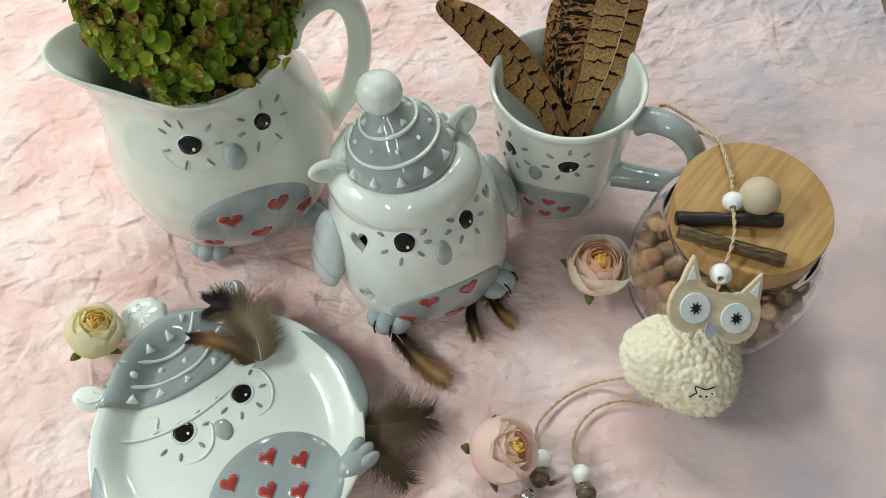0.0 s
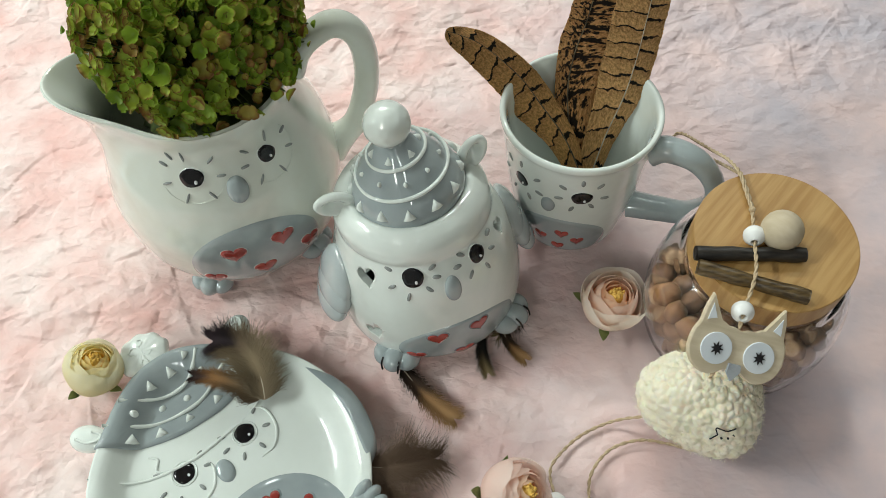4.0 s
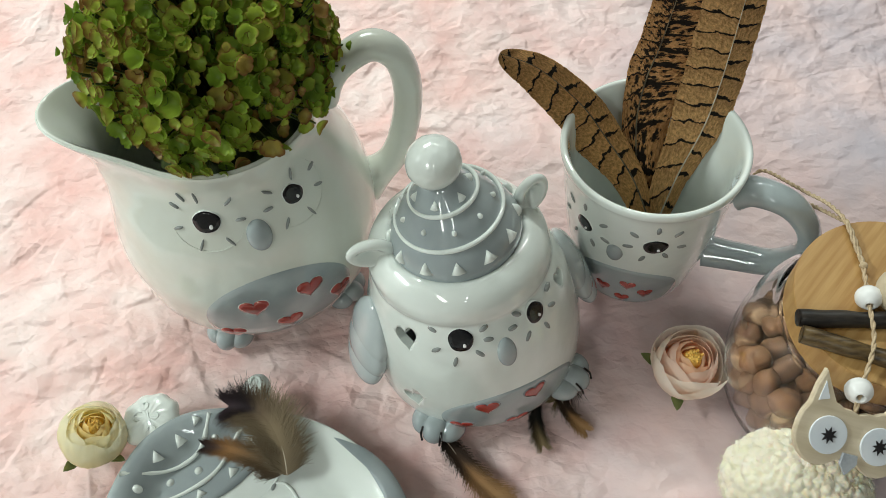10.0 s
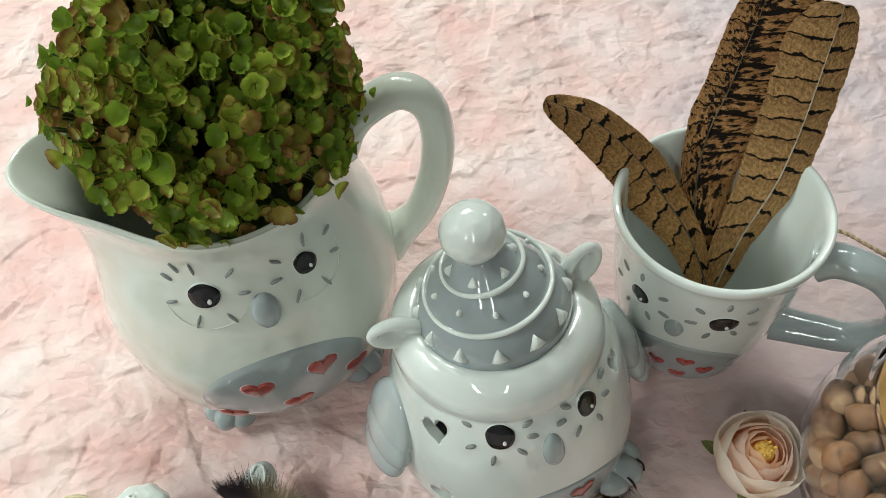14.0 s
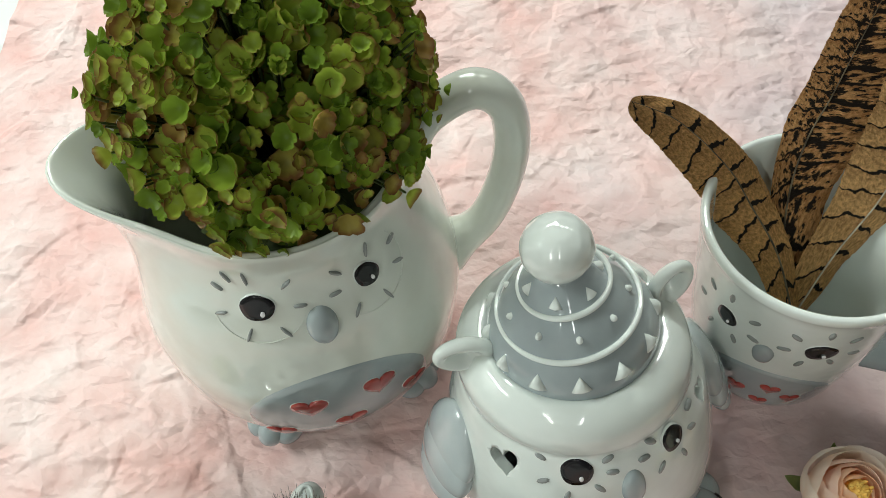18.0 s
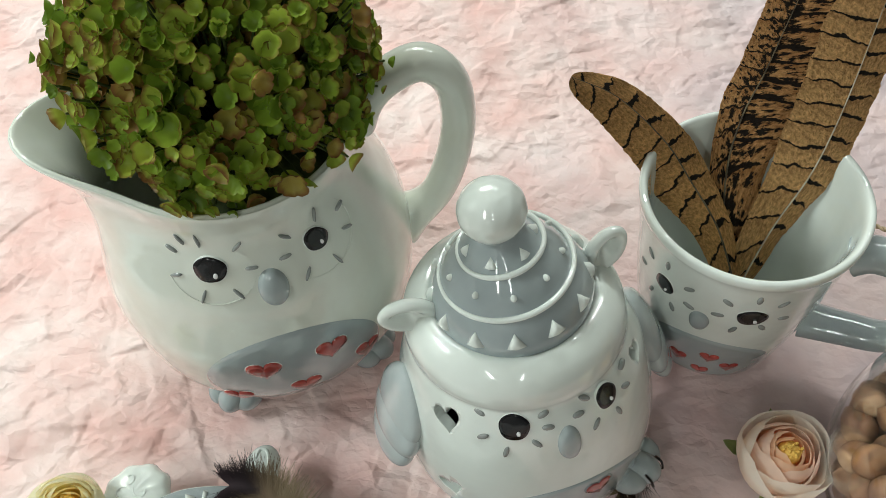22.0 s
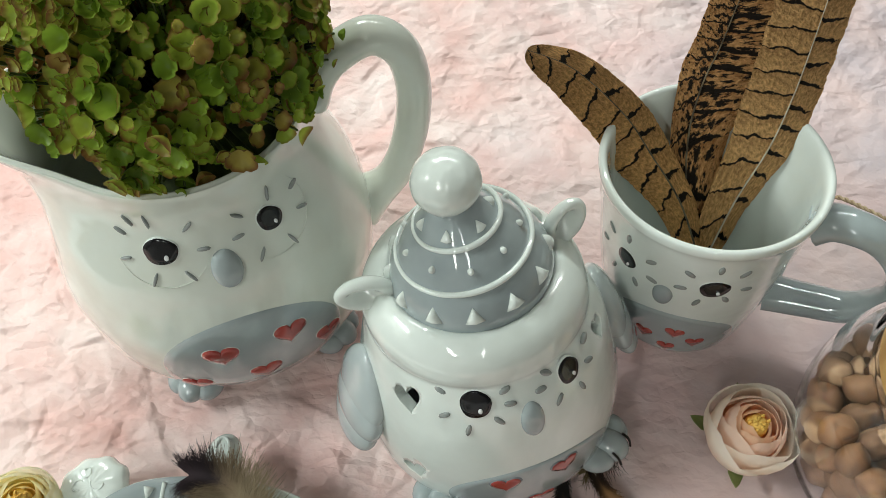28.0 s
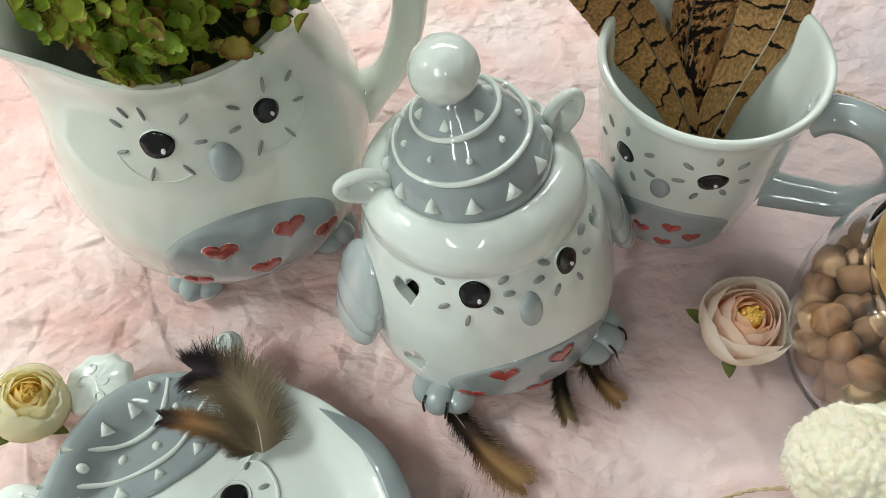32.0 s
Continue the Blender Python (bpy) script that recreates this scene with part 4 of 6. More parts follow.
def nuts():
    shell = lathe([(0, -0.0078), (0.0045, -0.0076), (0.0074, -0.0050), (0.0084, -0.0010), (0.0082, 0.0026), (0.0062, 0.0064), (0.0028, 0.0092), (0.0006, 0.0108), (0, 0.0110)], 20, 22)
    base = lathe([(0, -0.0083), (0.0030, -0.0081), (0.0056, -0.0072), (0.0064, -0.0060), (0.0060, -0.0058)], 20, 8)
    rng = np.random.RandomState(11)
    n, r = 265, 0.0055
    p = np.stack([rng.uniform(-0.03, 0.03, n), rng.uniform(-0.03, 0.03, n), rng.uniform(0.012, 0.066, n)], 1)
    prof_z, prof_r = [0.003, 0.0085, 0.024, 0.040, 0.055, 0.065, 0.072], [0.030, 0.040, 0.0447, 0.0450, 0.0420, 0.0364, 0.033]
    for it in range(420):
        p[:, 2] -= 0.00016
        for _ in range(2):
            d = p[:, None] - p[None]
            dist = np.linalg.norm(d, axis=-1) + np.eye(n)
            over = np.clip(2 * r * 0.97 - dist, 0, None) * (1 - np.eye(n))
            p += (d / dist[..., None] * over[..., None] * 0.35).sum(1)
            lim = np.interp(p[:, 2], prof_z, prof_r) - r - 0.0004
            h = np.hypot(p[:, 0], p[:, 1]) + 1e-9
            k = np.minimum(1, lim / h)
            p[:, 0] *= k
            p[:, 1] *= k
            p[:, 2] = np.clip(p[:, 2], 0.0032 + r, 0.0645)
    first = None
    for q in p:
        m = Matrix.Translation(Vector(JAR) + Vector(q)) @ Euler((rng.uniform(0, 6.28), rng.uniform(0, 6.28), rng.uniform(0, 6.28))).to_matrix().to_4x4() @ Matrix.Scale(rng.uniform(0.60, 0.71), 4)
        if first is None:
            first = part("hazelnut", shell, M_NUT)
            tagged(first, "brown hazelnut in its shell inside glass jar", "nut", "nuts in the jar")
            part("nut_base", base, M_HILUM, first, "pale rough nut base")
            first.matrix_basis = m
        else:
            c = copy_thing(first, Matrix.Identity(4))
            c.matrix_basis = m


nuts()

# ---- the hanging owl ornament ----
M_FLEECE = mat("cream_fleece", (0.90, 0.86, 0.70), 0.95, spec=0.1, sss=0.6)
r_, n_ = noise_mix(M_FLEECE, (0.79, 0.73, 0.57), (0.86, 0.80, 0.66), 120, 0.3, 0.7, 6)
to_base(M_FLEECE, r_)
n2_ = nd(M_FLEECE, "ShaderNodeTexNoise", Scale=900.0, Detail=4.0, Roughness=0.7)
bump(M_FLEECE, n2_, "Fac", 0.3, 0.0008)
M_CORD = wood("jute_cord", (0.42, 0.31, 0.19), (0.56, 0.44, 0.29), 500, (1, 1, 1), 0.9)
M_BEADW = mat("white_bead", (0.82, 0.82, 0.80), 0.25)
M_BEADB = wood("brown_bead", (0.07, 0.045, 0.03), (0.16, 0.11, 0.07), 130, (1, 1, 3), 0.25)
M_BARK = wood("dark_bark", (0.012, 0.010, 0.009), (0.035, 0.028, 0.022), 130, (1, 4, 4), 0.45)
M_TWIG = wood("brown_bark", (0.045, 0.027, 0.011), (0.13, 0.085, 0.036), 120, (1, 5, 5), 0.35)
M_METAL = mat("silver_metal", (0.75, 0.74, 0.72), 0.18, metal=1.0)
M_PAPERWHITE = mat("white_card", (0.72, 0.76, 0.80), 0.7)
r_, n_ = noise_mix(M_PAPERWHITE, (0.68, 0.73, 0.78), (0.76, 0.79, 0.82), 60)
to_base(M_PAPERWHITE, r_)
M_FELT = mat("grey_felt", (0.36, 0.38, 0.41), 0.9)
r_, n_ = noise_mix(M_FELT, (0.32, 0.34, 0.37), (0.42, 0.44, 0.46), 300)
to_base(M_FELT, r_)
M_INK = mat("black_ink", (0.012, 0.010, 0.012), 0.6)


def twist(path, radius, samples=120, turns=700.0):
    """A cord of two strands twisted round a path."""
    p = smooth_curve(path, samples)
    run = np.r_[0, np.cumsum(np.linalg.norm(np.diff(p, axis=0), axis=1))]
    out = []
    for ph in (0, math.pi):
        q = []
        for i in range(samples):
            t = Vector(p[min(i + 1, samples - 1)] - p[max(i - 1, 0)]).normalized()
            x = t.cross(Vector((0.3, 0.2, 1))).normalized()
            y = t.cross(x)
            a = run[i] * turns + ph
            q.append(Vector(p[i]) + (x * math.cos(a) + y * math.sin(a)) * radius * 0.5)
        out.append(q)
    return out


def cord(parent, path, radius, samples=120, label=""):
    s = twist(path, radius, samples)
    verts, faces = [], []
    for q in s:
        me = tube(q, radius * 0.62, 6, samples)
        o = len(verts)
        verts += [v.co.copy() for v in me.vertices]
        faces += [tuple(o + i for i in f.vertices) for f in me.polygons]
        bpy.data.meshes.remove(me)
    return part("cord", mesh_of(verts, faces), M_CORD, parent, label)


def slab(outline, thick, round_=0.0004):
    """A flat board cut to an outline, with its edges slightly rounded."""
    o = [Vector((x, y, 0)) for x, y in outline]
    c = sum(o, Vector()) / len(o)
    n = len(o)
    rows = []
    for z, k in ((0, 0.97), (round_, 1.0), (thick - round_, 1.0), (thick, 0.97)):
        rows += [c + (q - c) * k + Vector((0, 0, z)) for q in o]
    faces = [(k * n + j, k * n + (j + 1) % n, (k + 1) * n + (j + 1) % n, (k + 1) * n + j) for k in range(3) for j in range(n)]
    faces.append(tuple(range(n - 1, -1, -1)))
    faces.append(tuple(3 * n + j for j in range(n)))
    return mesh_of(rows, faces, smooth=False)


def bead(parent, p, r, material, label, squash=0.88):
    hole = [(0.30 * r, -squash * r), (0.62 * r, -0.74 * r), (0.95 * r, -0.34 * r), (r, 0), (0.95 * r, 0.34 * r), (0.62 * r, 0.74 * r), (0.30 * r, squash * r), (0.26 * r, 0.0), (0.30 * r, -squash * r)]
    return part("bead", lathe(hole, 24, 40), material, parent, label, p)


def ornament():
    o = thing("owl_ornament", (0.121, 0.168, 0.0), "hanging owl of cream fleece and birch ply", "ornament")
    base = Vector((0.121, 0.168, 0.0))
    rng = np.random.RandomState(4)
    # the fleece: a plump cushion covered with soft curls
    def cushion(d):
        k = (abs(d.x / 0.0285) ** 2.3 + abs(d.y / 0.0248) ** 2.3 + abs(d.z / 0.0232) ** 2.3) ** (-1 / 2.3)
        up = 0.87 * d.y + 0.5 * d.z
        corner = 0.085 * math.cos(3 * (math.atan2(up, d.x) - math.pi)) * min(1.0, d.x * d.x + up * up)
        return d * k * (1 + corner + 0.03 * noise.noise(d * 3.1))

    verts, faces = [], []
    body = ball(1, 1, 1, 260, 160)
    for v in body.vertices:
        d = v.co.normalized()
        q = d * 8.0 + 0.20 * Vector((noise.noise(d * 9), noise.noise(d * 9 + Vector((9, 0, 0))), noise.noise(d * 9 + Vector((0, 9, 0)))))
        tuft = min(noise.voronoi(q)[0][0], 0.8)
        verts.append(cushion(d) * (1.030 - 0.065 * tuft * tuft / 0.64 + 0.006 * noise.noise(d * 40) + 0.005 * noise.noise(d * 80)))
    faces += [tuple(f.vertices) for f in body.polygons]
    # loose fibre ends
    for i in range(5000):
        d = Vector(rng.normal(0, 1, 3)).normalized()
        p = cushion(d) * rng.uniform(0.99, 1.045)
        t1, t2 = Vector(rng.normal(0, 1, 3)).normalized() * rng.uniform(0.0010, 0.0022), Vector(rng.normal(0, 1, 3)).normalized() * 0.00016
        off = len(verts)
        verts += [p - t2, p + t2, p + t1 + d * 0.0006]
        faces.append((off, off + 1, off + 2))
    part("fleece_body", mesh_of(verts, faces), M_FLEECE, o, "curly cream fleece body", Matrix.Translation(Vector((0.1285, 0.1745, 0.0262)) - base) @ pose(0, 0, 0, -18, 0, -8))
    # the face board
    bm_ = Matrix.Translation(Vector((0.1279, 0.1755, 0.0835)) - base) @ Matrix((Vector((0.95, -0.10, -0.30)).normalized(), Vector((0.15, 0.80, 0.58)).normalized(), Vector((0.24, -0.42, 0.88)).normalized())).transposed().to_4x4()
    m3 = bm_.to_3x3()
    x_ = m3.col[0].normalized()
    z_ = x_.cross(m3.col[1]).normalized()
    y_ = z_.cross(x_)
    bm_ = Matrix.Translation(bm_.translation) @ Matrix((x_, y_, z_)).transposed().to_4x4()
    half = [(1.03 * x_, 1.05 * y_) for x_, y_ in [(0.0, 0.0075), (0.006, 0.0085), (0.010, 0.0100), (0.0165, 0.0200), (0.0190, 0.0080), (0.0215, 0.0010), (0.0205, -0.0060), (0.0155, -0.0110), (0.0095, -0.0120), (0.0040, -0.0090)]]
    pts = half + [(0.0, -0.0072)] + [(-x, y) for x, y in reversed(half[1:])]
    dense = []
    for i in range(len(pts)):
        a, b = Vector(pts[i]), Vector(pts[(i + 1) % len(pts)])
        dense += [tuple(a), tuple((a + b) / 2 + (a + b).normalized() * 0.0006)]
    board = part("face_board", slab(dense, 0.0024), M_PLY, o, "birch plywood owl face", bm_)
    for sd in (-1, 1):
        disc = part("eye_disc", slab(ellipse(sd * 0.0100, -0.0012, 0.0071, 0.0068, 32), 0.0008, 0.0001), M_PAPERWHITE, board, "pale round eye disc", pose(0, 0, 0.0025))
        star = []
        for k in range(16):
            a, r = math.pi * k / 8, 0.0030 if k % 2 == 0 else 0.0014
            star.append((sd * 0.0100 + r * math.cos(a), -0.0012 + r * math.sin(a)))
        part("pupil", slab(star, 0.0005, 0.0001), M_INK, disc, "black star-shaped pupil", pose(0, 0, 0.0008))
        part("ear_inset", slab([(sd * 0.0132, 0.0112), (sd * 0.0172, 0.0098), (sd * 0.0163, 0.0170)][::sd], 0.0004, 0.0001), M_PAPERWHITE, board, "pale triangle in the ear", pose(0, 0, 0.0025))
    part("beak", slab([(-0.0028, -0.0060), (0.0028, -0.0060), (0.0034, -0.0090), (0.0, -0.0135), (-0.0030, -0.0100)], 0.0012), M_FELT, board, "grey felt beak", pose(0, 0, 0.0026))
    # the string with its beads and twigs across the lid
    def loc(*q):
        return Vector(q) - base
    cord(o, [loc(0.129, 0.32, 0.036), loc(0.13, 0.322, 0.039), loc(0.132, 0.321, 0.043), loc(0.134, 0.316, 0.048), loc(0.136, 0.304, 0.058), loc(0.139, 0.29, 0.069), loc(0.141, 0.276, 0.081), loc(0.142, 0.263, 0.0895), loc(0.143, 0.257, 0.0905), loc(0.144, 0.248, 0.0905), loc(0.144, 0.24, 0.0908), loc(0.1410, 0.224, 0.0945), loc(0.138, 0.205, 0.0965), loc(0.132, 0.190, 0.0925), loc(0.1290, 0.1815, 0.0885), loc(0.1275, 0.1770, 0.0800), loc(0.1265, 0.1765, 0.0600), loc(0.1255, 0.1760, 0.0450)], 0.0009, 220, "twisted jute string")
    cord(o, [loc(0.144, 0.24, 0.0912), loc(0.143, 0.25, 0.0908), loc(0.142, 0.26, 0.0905), loc(0.142, 0.266, 0.085), loc(0.142, 0.281, 0.07), loc(0.141, 0.295, 0.056), loc(0.14, 0.305, 0.046), loc(0.139, 0.314, 0.036), loc(0.133, 0.318, 0.03), loc(0.129, 0.32, 0.036)], 0.0009, 130)
    part("knot", ball(0.0017, 0.0015, 0.0014, 14, 10, 0.2, 900.0), M_CORD, o, m=Matrix.Translation(loc(0.144, 0.24, 0.0914)))
    bead(o, Matrix.Translation(loc(0.1412, 0.2245, 0.0945)) @ pose(0, 0, 0, 78, 0, -12), 0.0048, M_BEADW, "round white wooden bead")
    bead(o, Matrix.Translation(loc(0.1312, 0.1890, 0.0912)) @ pose(0, 0, 0, 62, 0, -14), 0.0048, M_BEADW, "round white wooden bead")
    for a, b, r, m_, lb in (((0.1150, 0.2172, 0.0915), (0.1628, 0.2162, 0.0920), 0.0032, M_BARK, "short black bark twig"), ((0.1152, 0.2108, 0.0915), (0.1602, 0.1955, 0.0915), 0.0033, M_TWIG, "short split brown twig")):
        a, b = loc(*a), loc(*b)
        pts = [a + (b - a) * (k / 6) + Vector((0, rng.uniform(-0.0002, 0.0002), rng.uniform(-0.0002, 0.0002))) for k in range(7)]
        part("twig", tube(pts, lambda t: r * (1 + 0.06 * math.sin(9 * t) + 0.04 * math.sin(23 * t)), 14, 40), m_, o, lb)
    # the two dangling legs
    leg1 = [(0.108, 0.172, 0.010), (0.090, 0.172, 0.0025), (0.072, 0.164, 0.0025), (0.059, 0.152, 0.0025), (0.056, 0.144, 0.003), (0.0573, 0.133, 0.006), (0.0560, 0.121, 0.006)]
    leg2 = [(0.126, 0.155, 0.008), (0.115, 0.160, 0.003), (0.101, 0.162, 0.0025), (0.086, 0.157, 0.0025), (0.076, 0.145, 0.0025), (0.0740, 0.131, 0.004), (0.0765, 0.124, 0.006), (0.0783, 0.113, 0.006)]
    for leg, w, b in ((leg1, (0.0576, 0.1308, 0.0052), (0.0563, 0.1215, 0.0052)), (leg2, (0.0765, 0.1235, 0.0052), (0.0785, 0.1142, 0.0052))):
        cord(o, [loc(*q) for q in leg], 0.0008, 160, "thin jute leg string")
        bead(o, Matrix.Translation(loc(*w)) @ pose(0, 0, 0, 86, 0, 8), 0.0050, M_BEADW, "round white wooden bead")
        bead(o, Matrix.Translation(loc(*b)) @ pose(0, 0, 0, 86, 0, -12), 0.0050, M_BEADB, "round dark brown wooden bead")
    for x, y in ((0.0500, 0.1130), (0.0450, 0.1100), (0.0795, 0.1030)):
        bl = part("bell", ball(0.0040, 0.0040, 0.0038, 20, 12), M_METAL, o, "small silver bell", Matrix.Translation(loc(x, y, 0.0040)))
        part("bell_ring", tube([(0.0022 * math.cos(k * math.pi / 4), 0, 0.0022 * math.sin(k * math.pi / 4) + 0.005) for k in range(8)], 0.0004, 6, 24, closed=True), M_METAL, bl)
    # little drawn marks near the foot of the fleece
    for q in [[(0.125, 0.151, 0.0385), (0.128, 0.152, 0.0415)], [(0.128, 0.152, 0.0415), (0.127, 0.154, 0.0448), (0.132, 0.153, 0.0433), (0.136, 0.154, 0.0442)], [(0.135, 0.152, 0.0412), (0.139, 0.151, 0.037)]]:
        part("stitch", tube([loc(*k) for k in q], 0.00035, 6, 14), M_INK, o, "thin black stitch")
    for q in [(0.13, 0.151, 0.0397), (0.133, 0.151, 0.0394)]:
        part("stitch_dot", ball(0.0006, 0.0006, 0.0006, 10, 6), M_INK, o, m=Matrix.Translation(loc(*q)))
    return o


ornament()


# ---- the ranunculus heads ----
def petal_material(name, root, tip):
    m = mat(name, tip, 0.6, spec=0.3)
    uv = nd(m, "ShaderNodeUVMap")
    sep = nd(m, "ShaderNodeSeparateXYZ")
    ln(m, uv, "UV", sep, "Vector")
    r = nd(m, "ShaderNodeValToRGB")
    r.color_ramp.elements[0].position, r.color_ramp.elements[1].position = 0.25, 0.95
    r.color_ramp.elements[0].color, r.color_ramp.elements[1].color = (*root, 1), (*tip, 1)
    nz = nd(m, "ShaderNodeTexNoise", Scale=160.0, Detail=3.0)
    tc = nd(m, "ShaderNodeTexCoord")
    ln(m, tc, "Object", nz, "Vector")
    ad = nd(m, "ShaderNodeMath")
    ad.operation = "MULTIPLY_ADD"
    ln(m, nz, "Fac", ad, 0)
    ad.inputs[1].default_value = 0.5
    ln(m, sep, "Y", ad, 2)
    sb = nd(m, "ShaderNodeMath")
    sb.operation = "SUBTRACT"
    ln(m, ad, 0, sb, 0)
    sb.inputs[1].default_value = 0.25
    ln(m, sb, 0, r, "Fac")
    to_base(m, r)
    wv = nd(m, "ShaderNodeTexNoise", Scale=1.0, Detail=2.0)
    mp = nd(m, "ShaderNodeMapping")
    mp.inputs["Scale"].default_value = (26, 2.5, 1)
    ln(m, uv, "UV", mp, "Vector")
    ln(m, mp, "Vector", wv, "Vector")
    bump(m, wv, "Fac", 0.25, 0.0006)
    let_light_through(m, 0.62)
    return m


def petal(r, wide, reach, curl, seed, nu=11, nv=9):
    rng = np.random.RandomState(seed)
    ph = rng.uniform(0, 6.28, 3)
    verts, uvs = [], []
    for i in range(nu):
        a = -1 + 2 * i / (nu - 1)
        for j in range(nv):
            b = j / (nv - 1)
            top = reach * (1 - 0.16 * a * a - 0.03 * math.sin(4 * a + ph[0]) - 0.010 * math.sin(11 * a + ph[1]))
            psi = radians(18) + b * (top - radians(18))
            w = wide * (0.55 + 0.45 * math.sin(math.pi * min(1, 0.25 + b * 0.55)))
            phi = a * w
            rr = r * (1 + 0.05 * math.sin(3 * a + ph[2]) * b + curl * b * b * b - 0.07 * a * a * (1 - b))
            verts.append((rr * math.sin(psi) * math.cos(phi), rr * math.sin(psi) * math.sin(phi), -rr * math.cos(psi)))
            uvs.append((0.5 + a / 2, b))
    return mesh_of(verts, grid_faces(nu, nv), uvs=uvs)


M_STAMEN = mat("yellow_stamens", (0.62, 0.33, 0.05), 0.7)
r_, n_ = noise_mix(M_STAMEN, (0.62, 0.32, 0.05), (0.85, 0.60, 0.15), 500)
to_base(M_STAMEN, r_)
M_CALYX = mat("green_calyx", (0.16, 0.20, 0.06), 0.6)
r_, n_ = noise_mix(M_CALYX, (0.10, 0.13, 0.04), (0.24, 0.28, 0.09), 120)
to_base(M_CALYX, r_)


def ranunculus(loc, tilt, size, seed, outer, mid, inner, label, shut=0):
    """A fabric flower head: rings of cupped petals round a yellow heart."""
    t = thing("ranunculus", loc, label, "flower", "flower heads on the paper")
    t.matrix_basis = Matrix.Translation(loc) @ Vector(tilt).normalized().to_track_quat("Z", "Y").to_matrix().to_4x4() @ Matrix.Rotation(seed * 1.3, 4, "Z") @ Matrix.Scale(size, 4)
    rings = [(0.0058, 3, 1.35, 142, inner), (0.0080, 3, 1.40, 138, inner), (0.0102, 3, 1.40, 136, mid), (0.0123, 3, 1.45, 133 + 0.5 * shut, mid), (0.0146, 3, 1.40, 129 + 0.8 * shut, outer), (0.0164, 4, 1.20, 121 + shut, outer)]
    brim = 0.0188 + 0.0164 * abs(math.cos(radians(121 + shut)))
    for k, (r, n, wide, reach, m_) in enumerate(rings):
        me = petal(r, wide, radians(reach), 0.03, seed * 10 + k)
        up = brim + 0.0004 * (5 - k) + r * math.cos(radians(reach))
        for q in range(n):
            part("petal", me, m_, t, m=Matrix.Translation((0, 0, up)) @ Matrix.Rotation(2 * math.pi * q / n + k * 0.7, 4, "Z") @ pose(0, 0, 0, 0, 3 * math.sin(q * 2.1 + k + seed), 0))
    part("flower_core", ball(0.0118, 0.0118, 0.0095, 30, 16), inner, t, m=pose(0, 0, brim - 0.0140))
    heart_ = part("flower_heart", ball(0.0042, 0.0042, 0.0050, 24, 14, 0.25, 700.0), M_STAMEN, t, "yellow stamens", pose(0, 0, brim - 0.0030))
    rng = np.random.RandomState(seed)
    for q in range(14):
        a, r = rng.uniform(0, 6.28), rng.uniform(0.0008, 0.0034)
        part("stamen", ball(0.0007, 0.0007, 0.0016, 8, 6), M_STAMEN, heart_, m=pose(r * math.cos(a), r * math.sin(a), 0.0038 + rng.uniform(0, 0.001)))
    for q in range(4):
        a = q * 1.7 + seed
        lf = slab([(0.0, -0.0016), (0.005, -0.0028), (0.0090, -0.0012), (0.0112, 0.0002), (0.0090, 0.0016), (0.005, 0.0028), (0.0, 0.0016)], 0.0004, 0.0001)
        part("sepal", lf, M_CALYX, t, "small green sepal", Matrix.Rotation(a, 4, "Z") @ pose(0.0095, 0, 0.004 + 0.001 * q, 0, -22, 0))
    part("flower_base", ball(0.0070, 0.0070, 0.0035, 20, 10), M_CALYX, t, m=pose(0, 0, 0.0032))


P_PEACH_O = petal_material("cream_peach_petal", (0.98, 0.82, 0.70), (0.98, 0.92, 0.84))
P_PEACH_M = petal_material("peach_petal", (0.97, 0.70, 0.58), (0.97, 0.83, 0.73))
P_PEACH_I = petal_material("deep_peach_petal", (0.96, 0.58, 0.38), (0.97, 0.75, 0.57))
P_PINK_O = petal_material("pink_petal", (0.97, 0.78, 0.71), (0.97, 0.85, 0.79))
P_PINK_M = petal_material("rose_pink_petal", (0.96, 0.74, 0.66), (0.97, 0.84, 0.77))
P_PINK_I = petal_material("salmon_petal", (0.94, 0.66, 0.48), (0.95, 0.78, 0.64))
P_CREAM_O = petal_material("ivory_petal", (0.96, 0.90, 0.62), (0.97, 0.94, 0.78))
P_CREAM_M = petal_material("cream_petal", (0.97, 0.87, 0.50), (0.97, 0.93, 0.68))
P_CREAM_I = petal_material("yellow_petal", (0.97, 0.72, 0.24), (0.97, 0.85, 0.46))
ranunculus((0.0905, 0.2320, 0.0035), (0.05, -0.10, 1.0), 1.02, 1, P_PEACH_O, P_PEACH_M, P_PEACH_I, "peach and cream fabric ranunculus head on paper", -7)
ranunculus((0.0270, 0.1320, 0.0075), (0.62, -0.10, 0.85), 0.98, 2, P_PINK_O, P_PINK_M, P_PINK_I, "pale pink fabric ranunculus head lying tilted", 8)
ranunculus((-0.1770, 0.1905, 0.0045), (0.42, 0.14, 1.0), 0.86, 3, P_CREAM_O, P_CREAM_M, P_CREAM_I, "cream yellow fabric ranunculus head beside plate", 15)


